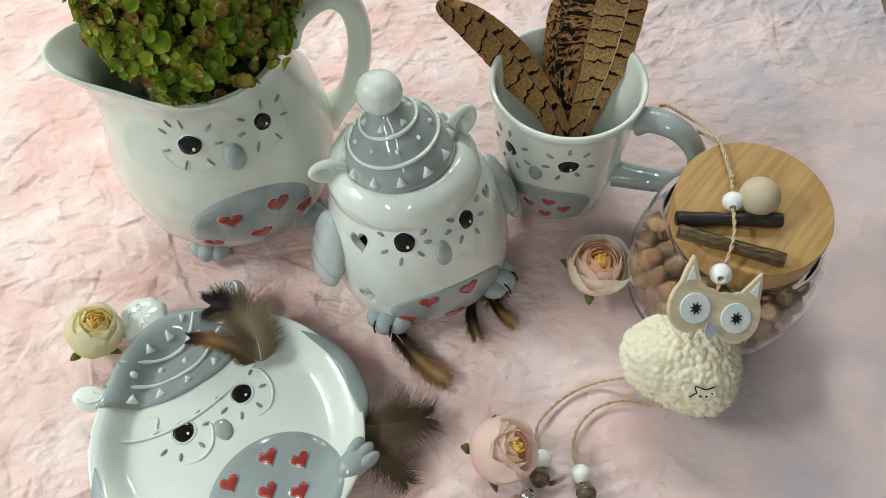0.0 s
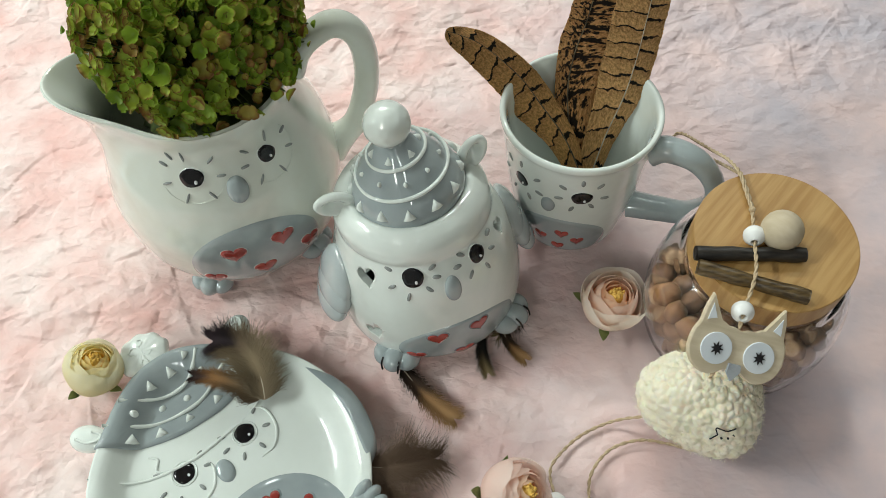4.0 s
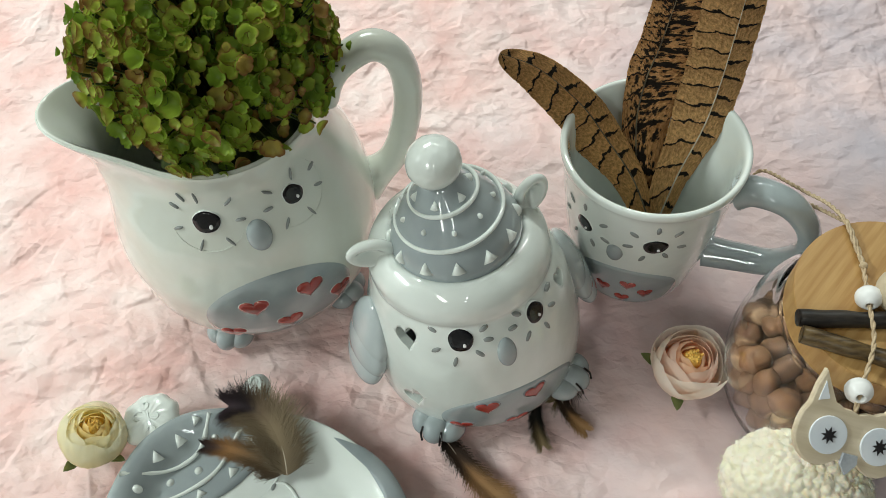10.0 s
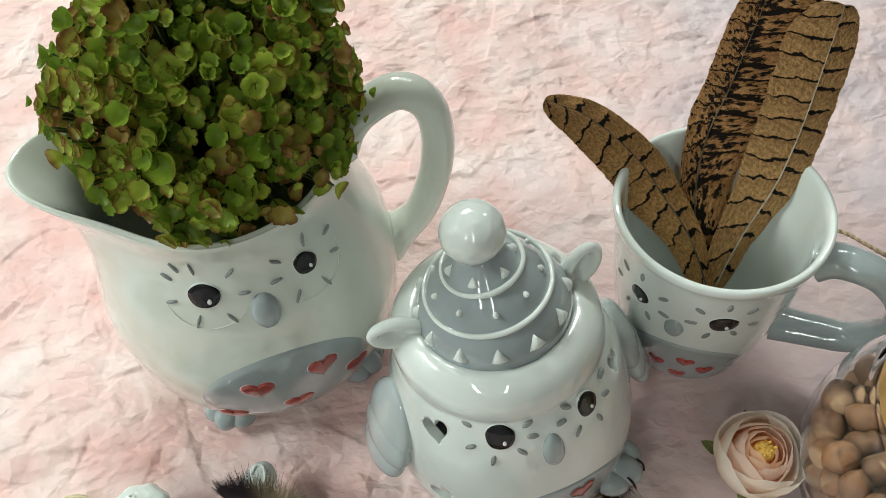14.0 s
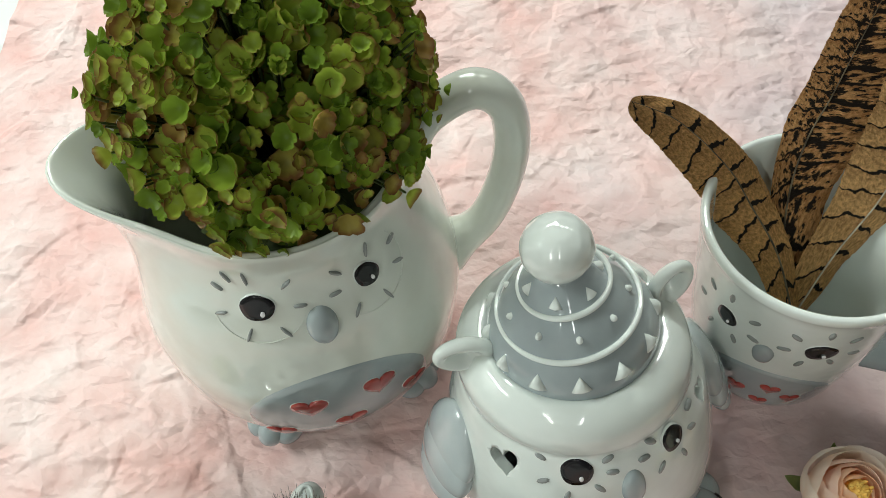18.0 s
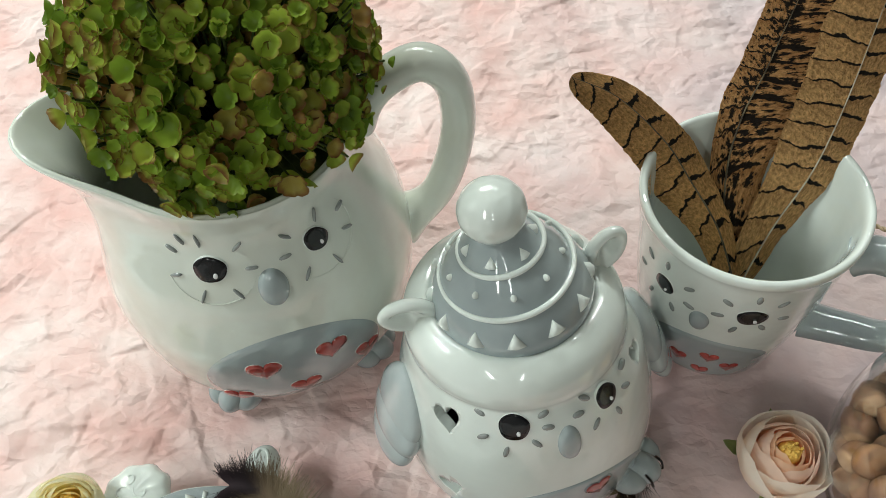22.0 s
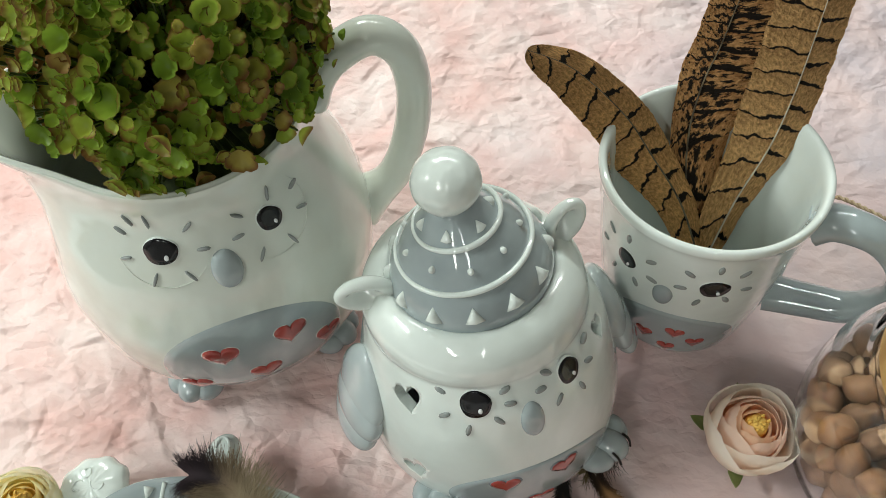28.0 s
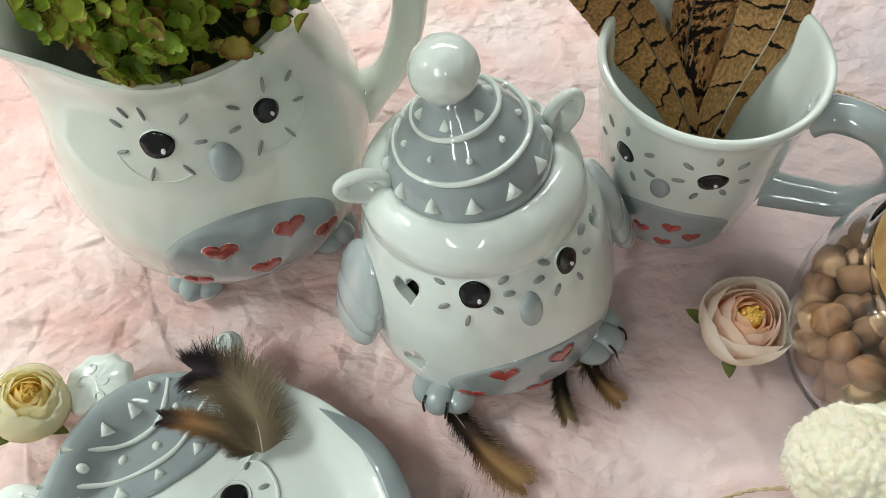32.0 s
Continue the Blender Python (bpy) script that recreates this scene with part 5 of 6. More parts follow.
# ---- feathers ----
def ramp_uv_material(name, stops, rough=0.75, wob=0.18, grain=40.0):
    """Colour along a feather by its UV, broken up from barb to barb."""
    m = mat(name, stops[0][1], rough, spec=0.25)
    uv = nd(m, "ShaderNodeUVMap")
    sep = nd(m, "ShaderNodeSeparateXYZ")
    ln(m, uv, "UV", sep, "Vector")
    nz = nd(m, "ShaderNodeTexNoise", Scale=grain, Detail=4.0)
    ln(m, uv, "UV", nz, "Vector")
    ad = nd(m, "ShaderNodeMath")
    ad.operation = "MULTIPLY_ADD"
    ln(m, nz, "Fac", ad, 0)
    ad.inputs[1].default_value = wob * 2
    ln(m, sep, "Y", ad, 2)
    sb = nd(m, "ShaderNodeMath")
    sb.operation = "SUBTRACT"
    ln(m, ad, 0, sb, 0)
    sb.inputs[1].default_value = wob
    r = nd(m, "ShaderNodeValToRGB")
    cr = r.color_ramp
    while len(cr.elements) < len(stops):
        cr.elements.new(0.5)
    for e, (pos, col) in zip(cr.elements, stops):
        e.position, e.color = pos, (*col, 1)
    ln(m, sb, 0, r, "Fac")
    to_base(m, r)
    return m


M_SHAFT = mat("feather_shaft", (0.50, 0.43, 0.33), 0.4)
r_, n_ = noise_mix(M_SHAFT, (0.38, 0.31, 0.22), (0.60, 0.53, 0.42), 200)
to_base(M_SHAFT, r_)


def plume(label, path, normal, length, n, material, seed, fuzz=0.25, angle=48, width=0.00045, shape=None, shaft=0.0004, blunt=0.55):
    """A loose feather: a shaft with rows of single barbs on both sides."""
    rng = np.random.RandomState(seed)
    base = Vector(path[0])
    t = thing("feather", base, label, "feather", "loose feathers")
    p = [Vector(q) - base for q in smooth_curve(path, 60)]
    nrm = Vector(normal).normalized()
    part("shaft", tube(p, lambda s: shaft * (1.1 - 0.9 * s), 6, 60), M_SHAFT, t, "pale feather shaft")
    verts, faces, uvs = [], [], []
    for k in range(n):
        s = (k + rng.uniform(0, 1)) / n
        i = min(int(s * 58), 58)
        f = s * 58 - i
        c = p[i].lerp(p[i + 1], f)
        T = (p[i + 1] - p[i]).normalized()
        S = T.cross(nrm).normalized()
        L = length * (shape(s) if shape else min(1.0, 0.35 + 2.2 * s) * (1 - 0.45 * s**5)) * rng.uniform(1 - fuzz, 1 + 0.4 * fuzz)
        for sd in (-1, 1):
            ang = radians(angle * (1 - blunt * s)) * rng.uniform(1 - 0.4 * fuzz, 1 + 0.4 * fuzz)
            d = S * (sd * math.sin(ang)) + T * math.cos(ang)
            lift, bend = rng.normal(0, 0.22 * fuzz) + 0.12 * fuzz, rng.uniform(0.1, 0.5)
            side, wig, wig2 = rng.normal(0, 0.35 * fuzz), rng.normal(0, 0.10 * fuzz), rng.normal(0, 0.16 * fuzz)
            o = len(verts)
            for q in range(7):
                x = q / 6
                pt = c + d * (L * x) + T * (L * bend * 0.35 * x * x) + nrm * (L * lift * x * x + 0.0003) + S * (L * side * 0.8 * x * x * x) + (S * wig + T * wig2) * (L * math.sin(4.5 * x) * x)
                w = T * (width * (1 - 0.75 * x) * 0.5)
                verts += [pt - w, pt + w]
                uvs += [(x, s), (x, s)]
            faces += [(o + 2 * q, o + 2 * q + 1, o + 2 * q + 3, o + 2 * q + 2) for q in range(6)]
    b = part("down", mesh_of(verts, faces, uvs=uvs), material, t)
    b["kind"] = "stuff"
    return t


F_DARKTAN = ramp_uv_material("dark_to_tan_barbs", [(0.0, (0.016, 0.010, 0.008)), (0.38, (0.05, 0.028, 0.016)), (0.55, (0.26, 0.14, 0.06)), (0.85, (0.39, 0.225, 0.10)), (1.0, (0.32, 0.19, 0.09))])
F_BROWN = ramp_uv_material("brown_down_barbs", [(0.0, (0.16, 0.105, 0.072)), (0.5, (0.125, 0.080, 0.053)), (1.0, (0.095, 0.060, 0.04))])
F_BLACKTIP = ramp_uv_material("olive_barbs_black_tip", [(0.0, (0.17, 0.13, 0.08)), (0.40, (0.25, 0.19, 0.115)), (0.58, (0.15, 0.105, 0.065)), (0.70, (0.014, 0.008, 0.010)), (1.0, (0.03, 0.018, 0.022))])
F_RUST = ramp_uv_material("rust_barbs_black_tip", [(0.0, (0.12, 0.088, 0.055)), (0.4, (0.18, 0.115, 0.06)), (0.66, (0.30, 0.15, 0.055)), (0.82, (0.06, 0.03, 0.02)), (1.0, (0.012, 0.008, 0.008))])
F_BLACK = ramp_uv_material("black_to_olive_barbs", [(0.0, (0.008, 0.007, 0.007)), (0.5, (0.012, 0.010, 0.008)), (0.72, (0.09, 0.065, 0.03)), (1.0, (0.22, 0.16, 0.08))])

def soft_tip(s):
    return (0.55 + 0.50 * s) * (1 - 0.60 * max(0.0, (s - 0.70) / 0.30) ** 2)


plume("brown feather with black tip lying on plate", [(-0.0843, 0.1785, 0.0130), (-0.0865, 0.1879, 0.0190), (-0.0942, 0.2000, 0.0225), (-0.1040, 0.2050, 0.0235), (-0.1120, 0.2060, 0.0220)], (0.1, -0.3, 1), 0.0125, 2100, F_BLACKTIP, 1, 0.50, 60, 0.00042, lambda s: (0.75 + 1.0 * s if s < 0.35 else 1.10 - 0.72 * (s - 0.35)), blunt=0.30)
plume("rust brown feather with dark tip on plate", [(-0.0870, 0.1790, 0.0120), (-0.0960, 0.1835, 0.0190), (-0.1090, 0.1868, 0.0210), (-0.1200, 0.1882, 0.0200)], (0.0, -0.3, 1), 0.0078, 1300, F_RUST, 2, 0.40, 52, 0.00042, lambda s: 1.05 - 0.50 * s, blunt=0.35)
plume("small dark brown feather with tan tip beside bowl", [(-0.0180, 0.2005, 0.0030), (-0.0104, 0.1906, 0.0040), (-0.0013, 0.1802, 0.0048), (0.0095, 0.1725, 0.0030)], (0.0, -0.1, 1), 0.0098, 1200, F_DARKTAN, 3, 0.45, 42, 0.0005, soft_tip, blunt=0.25)
plume("small black feather with olive tip under bowl", [(0.0260, 0.2240, 0.0035), (0.0240, 0.2140, 0.0042), (0.0245, 0.2050, 0.0040), (0.0268, 0.1975, 0.0025)], (0.0, -0.1, 1), 0.0068, 620, F_BLACK, 4, 0.36, 40, 0.0005, soft_tip, blunt=0.25)
plume("small dark feather with tan tip under bowl", [(0.0340, 0.2230, 0.0045), (0.0373, 0.2148, 0.0050), (0.0413, 0.2090, 0.0045), (0.0462, 0.2050, 0.0025)], (0.0, -0.1, 1), 0.0064, 620, F_DARKTAN, 5, 0.36, 40, 0.0005, soft_tip, blunt=0.25)
plume("small black downy feather beneath bowl foot", [(0.0440, 0.2340, 0.0030), (0.0400, 0.2250, 0.0035), (0.0330, 0.2180, 0.0040)], (0.0, -0.1, 1), 0.0095, 300, F_BLACK, 9, 0.6)
plume("fluffy dark brown down feather beside plate", [(-0.0345, 0.1475, 0.0060), (-0.0240, 0.1460, 0.0090), (-0.0120, 0.1475, 0.0100), (0.0000, 0.1505, 0.0080)], (0.0, -0.2, 1), 0.0135, 2000, F_BROWN, 6, 0.85, 56, 0.00036)
plume("fluffy brown down feather near plate foot", [(-0.0330, 0.1420, 0.0050), (-0.0240, 0.1340, 0.0080), (-0.0160, 0.1270, 0.0080), (-0.0090, 0.1200, 0.0050)], (0.0, -0.2, 1), 0.0100, 1300, F_BROWN, 7, 0.85, 56, 0.00036)
plume("tiny tan feather tip beside beads", [(0.0600, 0.1190, 0.0015), (0.0640, 0.1200, 0.0020), (0.0690, 0.1225, 0.0015)], (0, 0, 1), 0.0025, 60, F_DARKTAN, 8, 0.25)


M_QUILL = mat("brown_quill", (0.12, 0.09, 0.05), 0.5)
r_, n_ = noise_mix(M_QUILL, (0.05, 0.035, 0.02), (0.22, 0.17, 0.10), 160)
to_base(M_QUILL, r_)


def barred_material(name, ground, pale, dark, bars, mottled):
    """Pheasant vane: wavy dark bars that slant from the shaft, over a speckled ground."""
    m = mat(name, ground, 0.7, spec=0.2)
    uv = nd(m, "ShaderNodeUVMap")
    sep = nd(m, "ShaderNodeSeparateXYZ")
    ln(m, uv, "UV", sep, "Vector")

    def math_(op, a, b=None, c=None):
        n = nd(m, "ShaderNodeMath")
        n.operation = op
        for i, v in enumerate((a, b, c)):
            if v is None:
                continue
            if isinstance(v, tuple):
                ln(m, v[0], v[1], n, i)
            else:
                n.inputs[i].default_value = v
        return (n, 0)

    def noise_uv(sx, sy, detail=4.0):
        mp = nd(m, "ShaderNodeMapping")
        mp.inputs["Scale"].default_value = (sx, sy, 1)
        ln(m, uv, "UV", mp, "Vector")
        z = nd(m, "ShaderNodeTexNoise", Scale=1.0, Detail=detail, Roughness=0.65)
        ln(m, mp, "Vector", z, "Vector")
        return (z, "Fac")

    off = math_("ABSOLUTE", math_("SUBTRACT", (sep, "X"), 0.5))
    web = math_("GREATER_THAN", (sep, "X"), 0.5)
    # bars leave the shaft square on one web and sweep back on the other, each at its own pace
    wav = math_("MULTIPLY", noise_uv(6, 22, 3.0), 0.42)
    coarse = math_("MULTIPLY", noise_uv(1.5, 7, 2.0), 0.9)
    sweep = math_("MULTIPLY", off, math_("MULTIPLY_ADD", web, -0.9, 1.5))
    x = math_("ADD", math_("ADD", math_("MULTIPLY", (sep, "Y"), bars), sweep), math_("ADD", math_("MULTIPLY_ADD", web, 0.45, wav), coarse))
    tri = math_("ABSOLUTE", math_("SUBTRACT", math_("FRACT", x), 0.5))
    broken = math_("MULTIPLY", math_("SUBTRACT", noise_uv(6, 40, 2.0), 0.50), 0.10)
    # heavy short bars beside the shaft on the narrow web, thin long ones on the broad web
    fade = math_("MULTIPLY", math_("MULTIPLY", off, off), math_("MULTIPLY_ADD", web, 0.42, 0.10))
    wide = math_("ADD", math_("SUBTRACT", tri, math_("MULTIPLY_ADD", web, 0.055, 0.022)), math_("ADD", fade, broken))
    bar = nd(m, "ShaderNodeValToRGB")
    bar.color_ramp.elements[0].position, bar.color_ramp.elements[1].position = 0.020, 0.050
    bar.color_ramp.elements[0].color, bar.color_ramp.elements[1].color = (1, 1, 1, 1), (0, 0, 0, 1)
    ln(m, wide[0], 0, bar, "Fac")
    # wriggling brown lines on the buff between the bars, crowding above each bar
    sp = noise_uv(20, 70, 4.0)
    grow = math_("MULTIPLY_ADD", math_("FRACT", math_("ADD", x, 0.5)), -0.14, 0.07)
    spk = nd(m, "ShaderNodeValToRGB")
    spk.color_ramp.elements[0].position, spk.color_ramp.elements[1].position = (0.36, 0.66)
    spk.color_ramp.elements[0].color, spk.color_ramp.elements[1].color = (*ground, 1), (*pale, 1)
    vermi = math_("ADD", sp, grow)
    ln(m, vermi[0], 0, spk, "Fac")
    mx = nd(m, "ShaderNodeMix")
    mx.data_type = "RGBA"
    ln(m, bar, 0, mx, 0)
    ln(m, spk, 0, mx, 6)
    mx.inputs[7].default_value = (*dark, 1)
    last = (mx, 2)
    if mottled:
        # dark blotches on the narrow web and a rusty, lightly flecked broad web
        bl = nd(m, "ShaderNodeValToRGB")
        bl.color_ramp.elements[0].position, bl.color_ramp.elements[1].position = 0.50, 0.57
        bl.color_ramp.elements[0].color, bl.color_ramp.elements[1].color = (0, 0, 0, 1), (1, 1, 1, 1)
        b2 = noise_uv(9, 44, 4.0)
        near = math_("MULTIPLY_ADD", off, -0.22, 0.06)
        blot = math_("ADD", b2, near)
        ln(m, blot[0], 0, bl, "Fac")
        m2 = nd(m, "ShaderNodeMix")
        m2.data_type = "RGBA"
        ln(m, bl, 0, m2, 0)
        ln(m, mx, 2, m2, 6)
        m2.inputs[7].default_value = (*dark, 1)
        last = (m2, 2)
    to_base(m, last[0], last[1])
    fine = noise_uv(40, 300, 3.0)
    hgt = math_("ADD", math_("MULTIPLY", sp, 2.4), math_("ADD", math_("MULTIPLY", fine, 0.5), math_("MULTIPLY", (bar, 0), -0.3)))
    bump(m, hgt[0], 0, 1.0, 0.0016)
    return m


F_BARRED = barred_material("barred_vane", (0.40, 0.210, 0.080), (0.84, 0.49, 0.205), (0.014, 0.009, 0.006), 13.5, False)
F_BARRED2 = barred_material("dark_barred_vane", (0.41, 0.205, 0.072), (0.86, 0.48, 0.185), (0.014, 0.009, 0.006), 11.0, False)
F_MOTTLED = barred_material("mottled_vane", (0.38, 0.165, 0.055), (0.80, 0.44, 0.180), (0.016, 0.010, 0.007), 13.0, True)


def vane_feather(label, path, normal, left, right, material, seed, cup=0.12, tip=0.78):
    """A long tail feather: two webs of a vane along a curved shaft, with a ragged edge."""
    rng = np.random.RandomState(seed)
    base = Vector(path[0])
    t = thing("pheasant_feather", base, label, "feather", "feathers in the mug")
    N, W = 110, 12
    p = [Vector(q) - base for q in smooth_curve(path, N)]
    nrm0 = Vector(normal).normalized()
    part("shaft", tube([q + nrm0 * 0.0004 for q in p], lambda s: 0.00038 * (1.1 - 0.85 * s), 8, N), M_SHAFT if seed == 3 else M_QUILL, t, "thin feather shaft")
    for sd, wid, nm in ((-1, left, "vane"), (1, right, "vane")):
        verts, uvs = [], []
        jag = rng.uniform(0.965, 1.0, N)
        for i in range(N):
            s = i / (N - 1)
            T = (p[min(i + 1, N - 1)] - p[max(i - 1, 0)]).normalized()
            S = T.cross(nrm0).normalized()
            nn = S.cross(T)
            w = wid * min(1, 0.40 + s * 1.6) * max(0.0, 1 - max(0, (s - tip) / (1 - tip)) ** 2.0) ** 0.66 * jag[i]
            for j in range(W):
                x = j / (W - 1)
                slant = T * (w * 0.35 * x)
                verts.append(p[i] + S * (sd * w * x) + slant + nn * (-cup * w * x * x + 0.0004 * math.sin(s * 60 + 3 * x) * x + 0.0003 * rng.uniform(-1, 1) * x))
                uvs.append((0.5 + sd * 0.5 * x, s))
        fc = grid_faces(N, W)
        if sd > 0:
            fc = [tuple(reversed(f)) for f in fc]
        part(nm, mesh_of(verts, fc, uvs=uvs), material, t)
    return t


vane_feather("tall mottled dark brown pheasant feather in mug", [(0.0790, 0.3120, 0.012), (0.0690, 0.3240, 0.066), (0.0705, 0.3350, 0.0880), (0.0750, 0.3420, 0.1030), (0.0777, 0.3470, 0.1152), (0.0805, 0.3520, 0.1290), (0.0830, 0.3560, 0.1450)], (-0.1, -0.6, 0.8), 0.0095, 0.0235, F_MOTTLED, 2)
vane_feather("tall barred brown pheasant feather in mug", [(0.0840, 0.3050, 0.012), (0.0898, 0.3130, 0.0482), (0.0958, 0.3175, 0.0768), (0.0993, 0.3240, 0.0960), (0.1015, 0.3310, 0.1127), (0.1037, 0.3390, 0.1280), (0.1055, 0.3460, 0.1430)], (0.05, -0.65, 0.8), 0.0165, 0.0098, F_BARRED, 3)
vane_feather("short curved barred brown feather in mug", [(0.0838, 0.3040, 0.014), (0.0700, 0.3130, 0.0461), (0.0544, 0.3190, 0.0700), (0.0418, 0.3225, 0.0881), (0.0225, 0.3275, 0.1052), (0.0055, 0.3310, 0.1110)], (-0.1, -0.6, 0.8), 0.0138, 0.0082, F_BARRED2, 5, tip=0.48)


# ---- the plant in the jug ----
def leaf_material(name, islands):
    m = mat(name, (0.10, 0.16, 0.03), 0.42, spec=0.4)
    b = m.node_tree.nodes["Principled BSDF"]
    rnd = nd(m, "ShaderNodeNewGeometry") if islands else nd(m, "ShaderNodeObjectInfo")
    ro = "Random Per Island" if islands else "Random"
    base = nd(m, "ShaderNodeValToRGB")
    cr = base.color_ramp
    cr.elements.new(0.5)
    cr.elements.new(0.8)
    for e, (pos, col) in zip(cr.elements, ((0.0, (0.145, 0.235, 0.024)), (0.35, (0.275, 0.410, 0.042)), (0.80, (0.480, 0.570, 0.085)), (1.0, (0.400, 0.220, 0.070)))):
        e.position, e.color = pos, (*col, 1)
    ln(m, rnd, ro, base, "Fac")
    uv = nd(m, "ShaderNodeUVMap")
    sep = nd(m, "ShaderNodeSeparateXYZ")
    ln(m, uv, "UV", sep, "Vector")
    nz = nd(m, "ShaderNodeTexNoise", Scale=130.0, Detail=3.0)
    tc = nd(m, "ShaderNodeTexCoord")
    ln(m, tc, "Object", nz, "Vector")
    a1 = nd(m, "ShaderNodeMath")
    a1.operation = "MULTIPLY_ADD"
    ln(m, nz, "Fac", a1, 0)
    a1.inputs[1].default_value = 0.55
    ln(m, sep, "Y", a1, 2)
    a2 = nd(m, "ShaderNodeMath")
    a2.operation = "MULTIPLY_ADD"
    ln(m, rnd, ro, a2, 0)
    a2.inputs[1].default_value = 0.35
    ln(m, a1, 0, a2, 2)
    edge = nd(m, "ShaderNodeMapRange")
    edge.inputs["From Min"].default_value, edge.inputs["From Max"].default_value = 1.28, 1.56
    ln(m, a2, 0, edge, "Value")
    mx = nd(m, "ShaderNodeMix")
    mx.data_type = "RGBA"
    ln(m, edge, "Result", mx, 0)
    ln(m, base, 0, mx, 6)
    mx.inputs[7].default_value = (0.240, 0.115, 0.038, 1)
    to_base(m, mx, 2)
    b.inputs["Subsurface Weight"].default_value = 0.0
    bump(m, nz, "Fac", 0.2, 0.0006)
    let_light_through(m, 0.33)
    return m


M_LEAF = leaf_material("succulent_leaf", False)
M_LEAF_IN = leaf_material("succulent_leaf_inner", True)
M_STEM = mat("green_stem", (0.07, 0.10, 0.03), 0.6)
r_, n_ = noise_mix(M_STEM, (0.035, 0.055, 0.013), (0.10, 0.135, 0.035), 200)
to_base(M_STEM, r_)


def leaf_cup(seed, r=0.0037):
    """A small open cup of five or six fused lobes, notched and a little ragged at its edge."""
    rng = np.random.RandomState(seed)
    n, rings = 30, (0.34, 0.70, 0.90, 1.0)
    depth, lobes, ph = rng.uniform(0.65, 1.05), rng.choice([4, 5, 5, 6]), rng.uniform(0, 6.28)
    size = rng.uniform(0.86, 1.12, lobes)
    verts, uvs = [(0, 0, -r * depth * 0.5)], [(0.5, 0.0)]
    for f in rings:
        for j in range(n):
            a = 2 * math.pi * j / n
            u = ((a * lobes + ph) / (2 * math.pi)) % lobes
            x = u % 1.0 - 0.5
            lob = 1 + f * f * (-0.24 * math.exp(-(((abs(x) - 0.5) / 0.09) ** 2)) + (size[int(u)] - 1) * math.cos(math.pi * x) + rng.uniform(-0.035, 0.035))
            rr = r * f * lob
            z = r * depth * (f**2.2 - 0.5) + 0.16 * r * f * f * (0.5 - 2 * x * x) * math.sin(3 * u + ph)
            verts.append((rr * math.cos(a), rr * math.sin(a), z))
            uvs.append((j / n, f))
    faces = [(0, 1 + j, 1 + (j + 1) % n) for j in range(n)]
    for k in range(len(rings) - 1):
        faces += [(1 + k * n + j, 1 + (k + 1) * n + j, 1 + (k + 1) * n + (j + 1) % n, 1 + k * n + (j + 1) % n) for j in range(n)]
    return mesh_of(verts, faces, uvs=uvs)


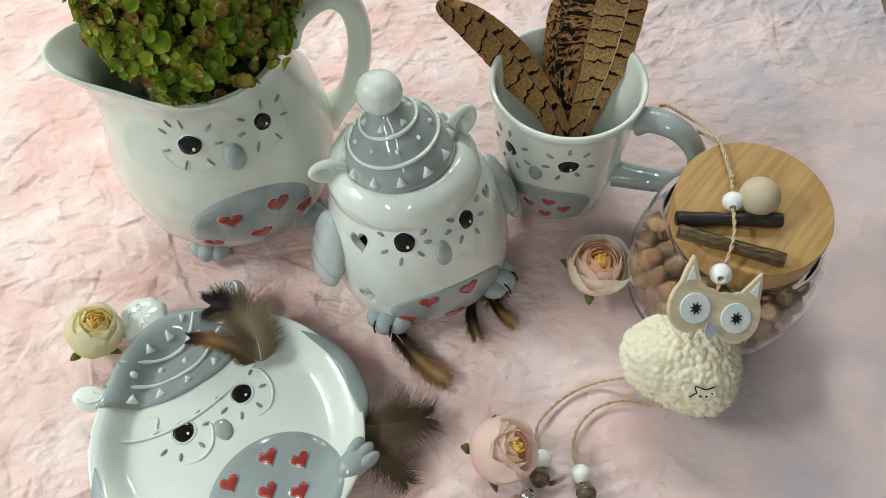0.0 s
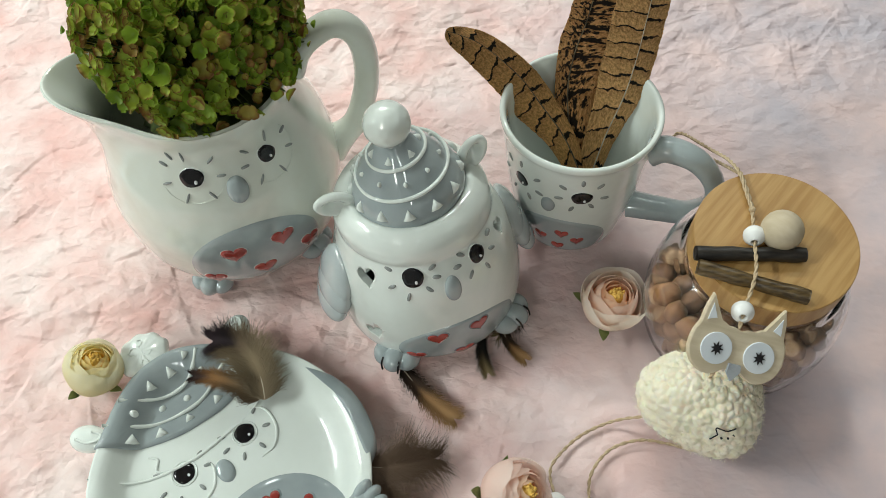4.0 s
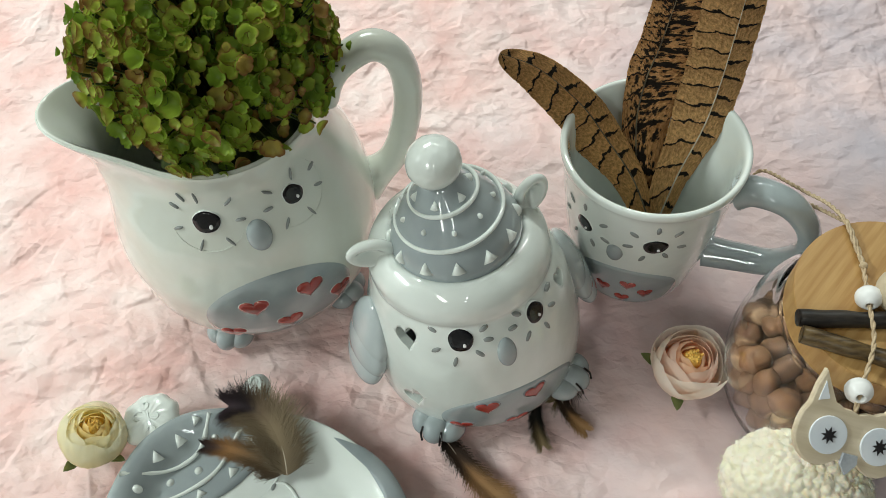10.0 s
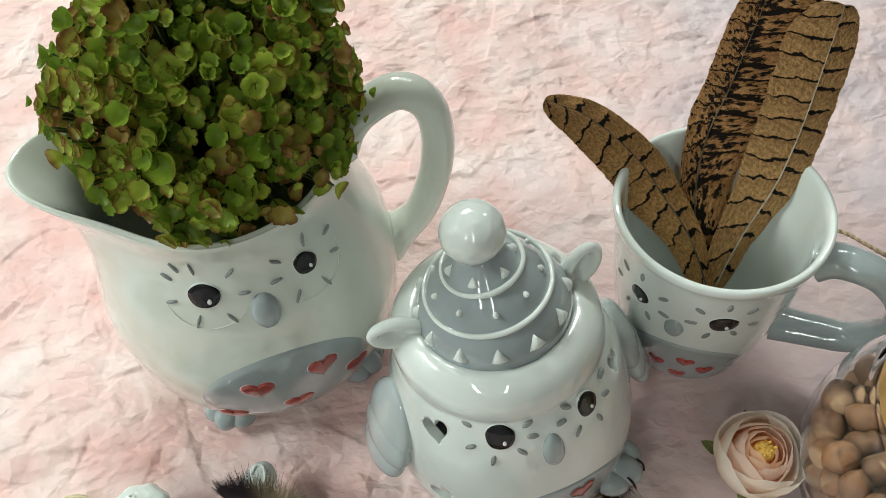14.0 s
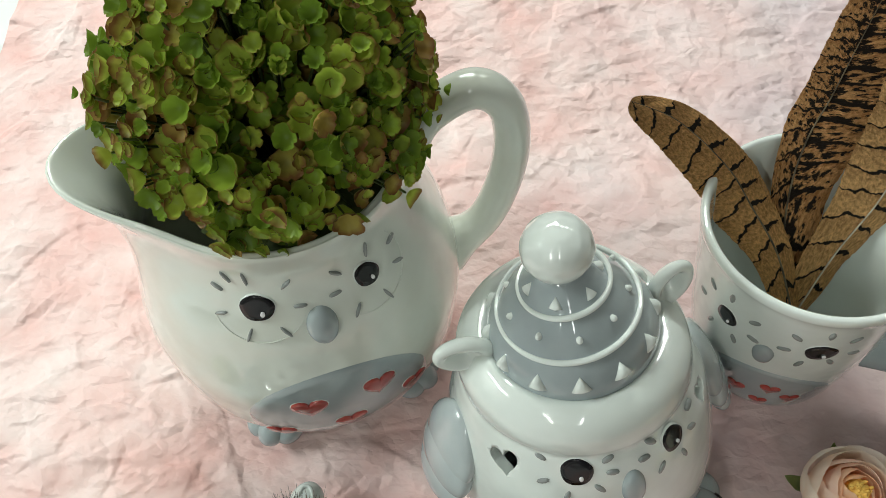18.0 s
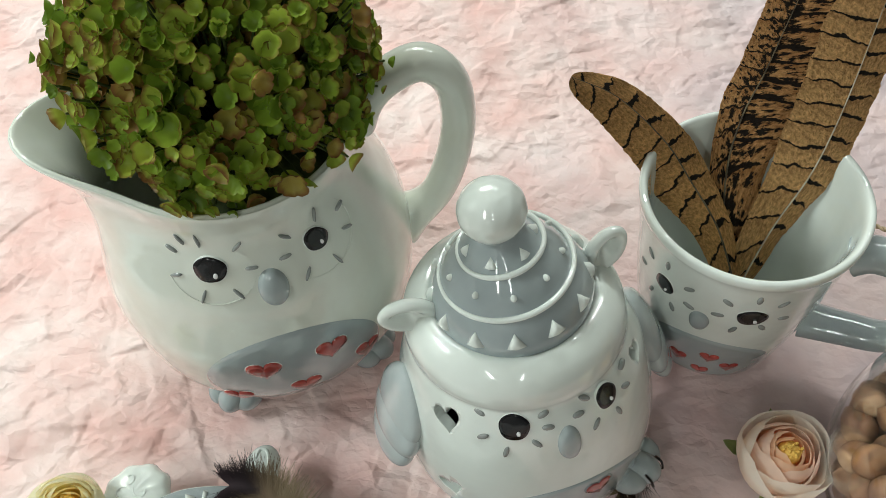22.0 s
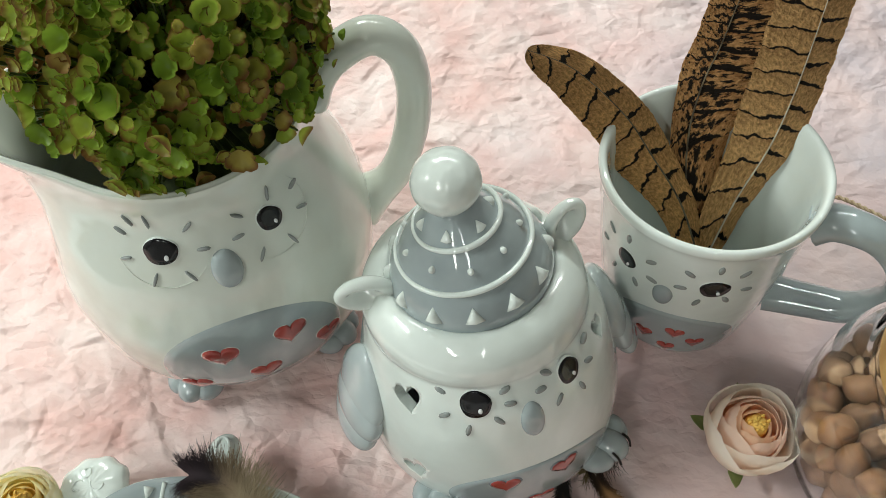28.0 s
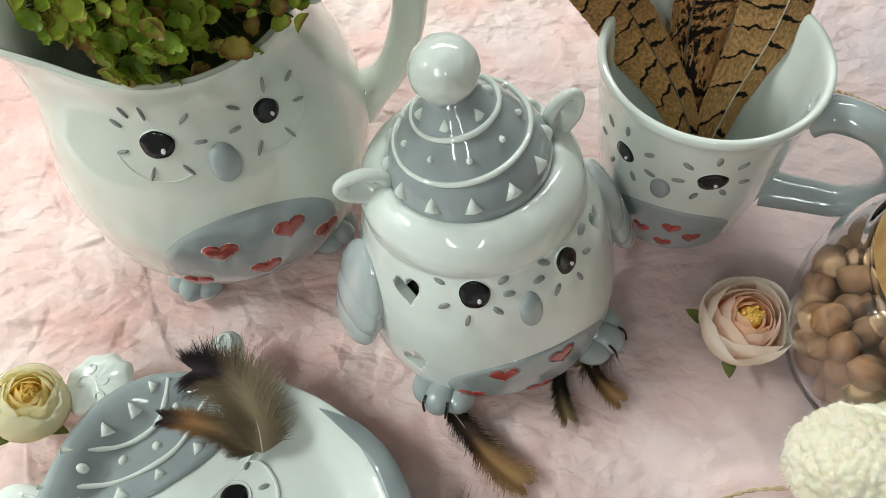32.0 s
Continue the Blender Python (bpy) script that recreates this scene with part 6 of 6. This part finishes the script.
def plant():
    c = Vector((-0.1030, 0.2990, 0.148))
    root = Vector((-0.1060, 0.3010, 0.105))
    t = thing("artificial_plant", root, "bushy green artificial succulent standing in the jug", "plant")
    rng = np.random.RandomState(2)
    cups = [leaf_cup(k) for k in range(12)]
    spots = []
    n = 1850
    for i in range(n):
        z = 1 - 1.62 * (i + 0.5) / n
        a = i * 2.39996 + rng.uniform(-0.3, 0.3)
        h = math.sqrt(max(0, 1 - z * z))
        d = Vector((h * math.cos(a), h * math.sin(a), z))
        lump = 1 + 0.16 * noise.noise(d * 2.3 + Vector((5, 1, 2)))
        depth = rng.choice([1.08, 1.05, 1.0, 0.95, 0.86, 0.70]) * rng.uniform(0.94, 1.06)
        p = c + Vector((d.x * 0.0430, d.y * 0.0425, d.z * 0.0490)) * lump * depth
        low = max(0.0, 0.128 - p.z) / 0.02
        p.x, p.y = c.x + (p.x - c.x) * (1 - 0.12 * low), c.y + (p.y - c.y) * (1 - 0.12 * low)
        bare = d.dot(Vector((0.50, -0.72, -0.48)).normalized()) > 0.91 and rng.rand() < 0.76
        spill = p.z < 0.1225 and math.hypot(p.x + 0.1115, p.y - 0.3015) > 0.0440
        if p.z < 0.113 or bare or spill:
            continue
        spots.append((p, d, depth))
    toward = Vector((0.10, -0.16, 0.19)).normalized()
    spots.sort(key=lambda s: -((s[0] - c).dot(toward) + 0.6 * s[2] * 0.05))
    iv, iff, iuv = [], [], []
    sv, sf = [], []
    for k, (p, d, depth) in enumerate(spots):
        sc = (rng.uniform(1.10, 1.42) if rng.rand() < 0.34 else rng.uniform(0.55, 1.0)) * (0.75 if depth > 1.05 else 1.0)
        up = (d + Vector((rng.normal(0, 0.30), rng.normal(-0.15, 0.30), rng.normal(0.30, 0.3)))).normalized()
        m = aim(p - root, up, rng.uniform(0, 6.28)) @ Matrix.Scale(sc, 4)
        me = cups[k % len(cups)]
        if k < 300:
            part("leaf", me, M_LEAF, t, m=m)
        else:
            o = len(iv)
            iv += [m @ v.co for v in me.vertices]
            iuv += [(0, 0)] * len(me.vertices)
            for lp in me.loops:
                iuv[o + lp.vertex_index] = tuple(me.uv_layers[0].data[lp.index].uv)
            iff += [tuple(o + q for q in f.vertices) for f in me.polygons]
        # a thin stem from the middle of the bush
        a, b = p - root, Vector((0, 0, 0.012)) + Vector((d.x * 0.012, d.y * 0.012, 0))
        mid = (a + b) / 2 + Vector((0, 0, 0.006))
        x = (a - b).cross(Vector((0.3, 0.5, 0.8))).normalized()
        y = (a - b).cross(x).normalized()
        o = len(sv)
        for q, r in ((b, 0.0006), (mid, 0.0005), (a - up * 0.002, 0.0004)):
            for g in range(4):
                an = g * math.pi / 2
                sv.append(q + (x * math.cos(an) + y * math.sin(an)) * r)
        for lv in range(2):
            for g in range(4):
                sf.append((o + lv * 4 + g, o + lv * 4 + (g + 1) % 4, o + lv * 4 + 4 + (g + 1) % 4, o + lv * 4 + 4 + g))
    inner = part("inner_foliage", mesh_of(iv, iff, uvs=iuv), M_LEAF_IN, t)
    inner["kind"] = "stuff"
    st = part("stem_tangle", mesh_of(sv, sf), M_STEM, t)
    st["kind"] = "stuff"
    part("moss_base", ball(0.033, 0.033, 0.010, 30, 14, 0.3, 120.0), M_STEM, t, m=pose(0, 0, -0.008))


plant()
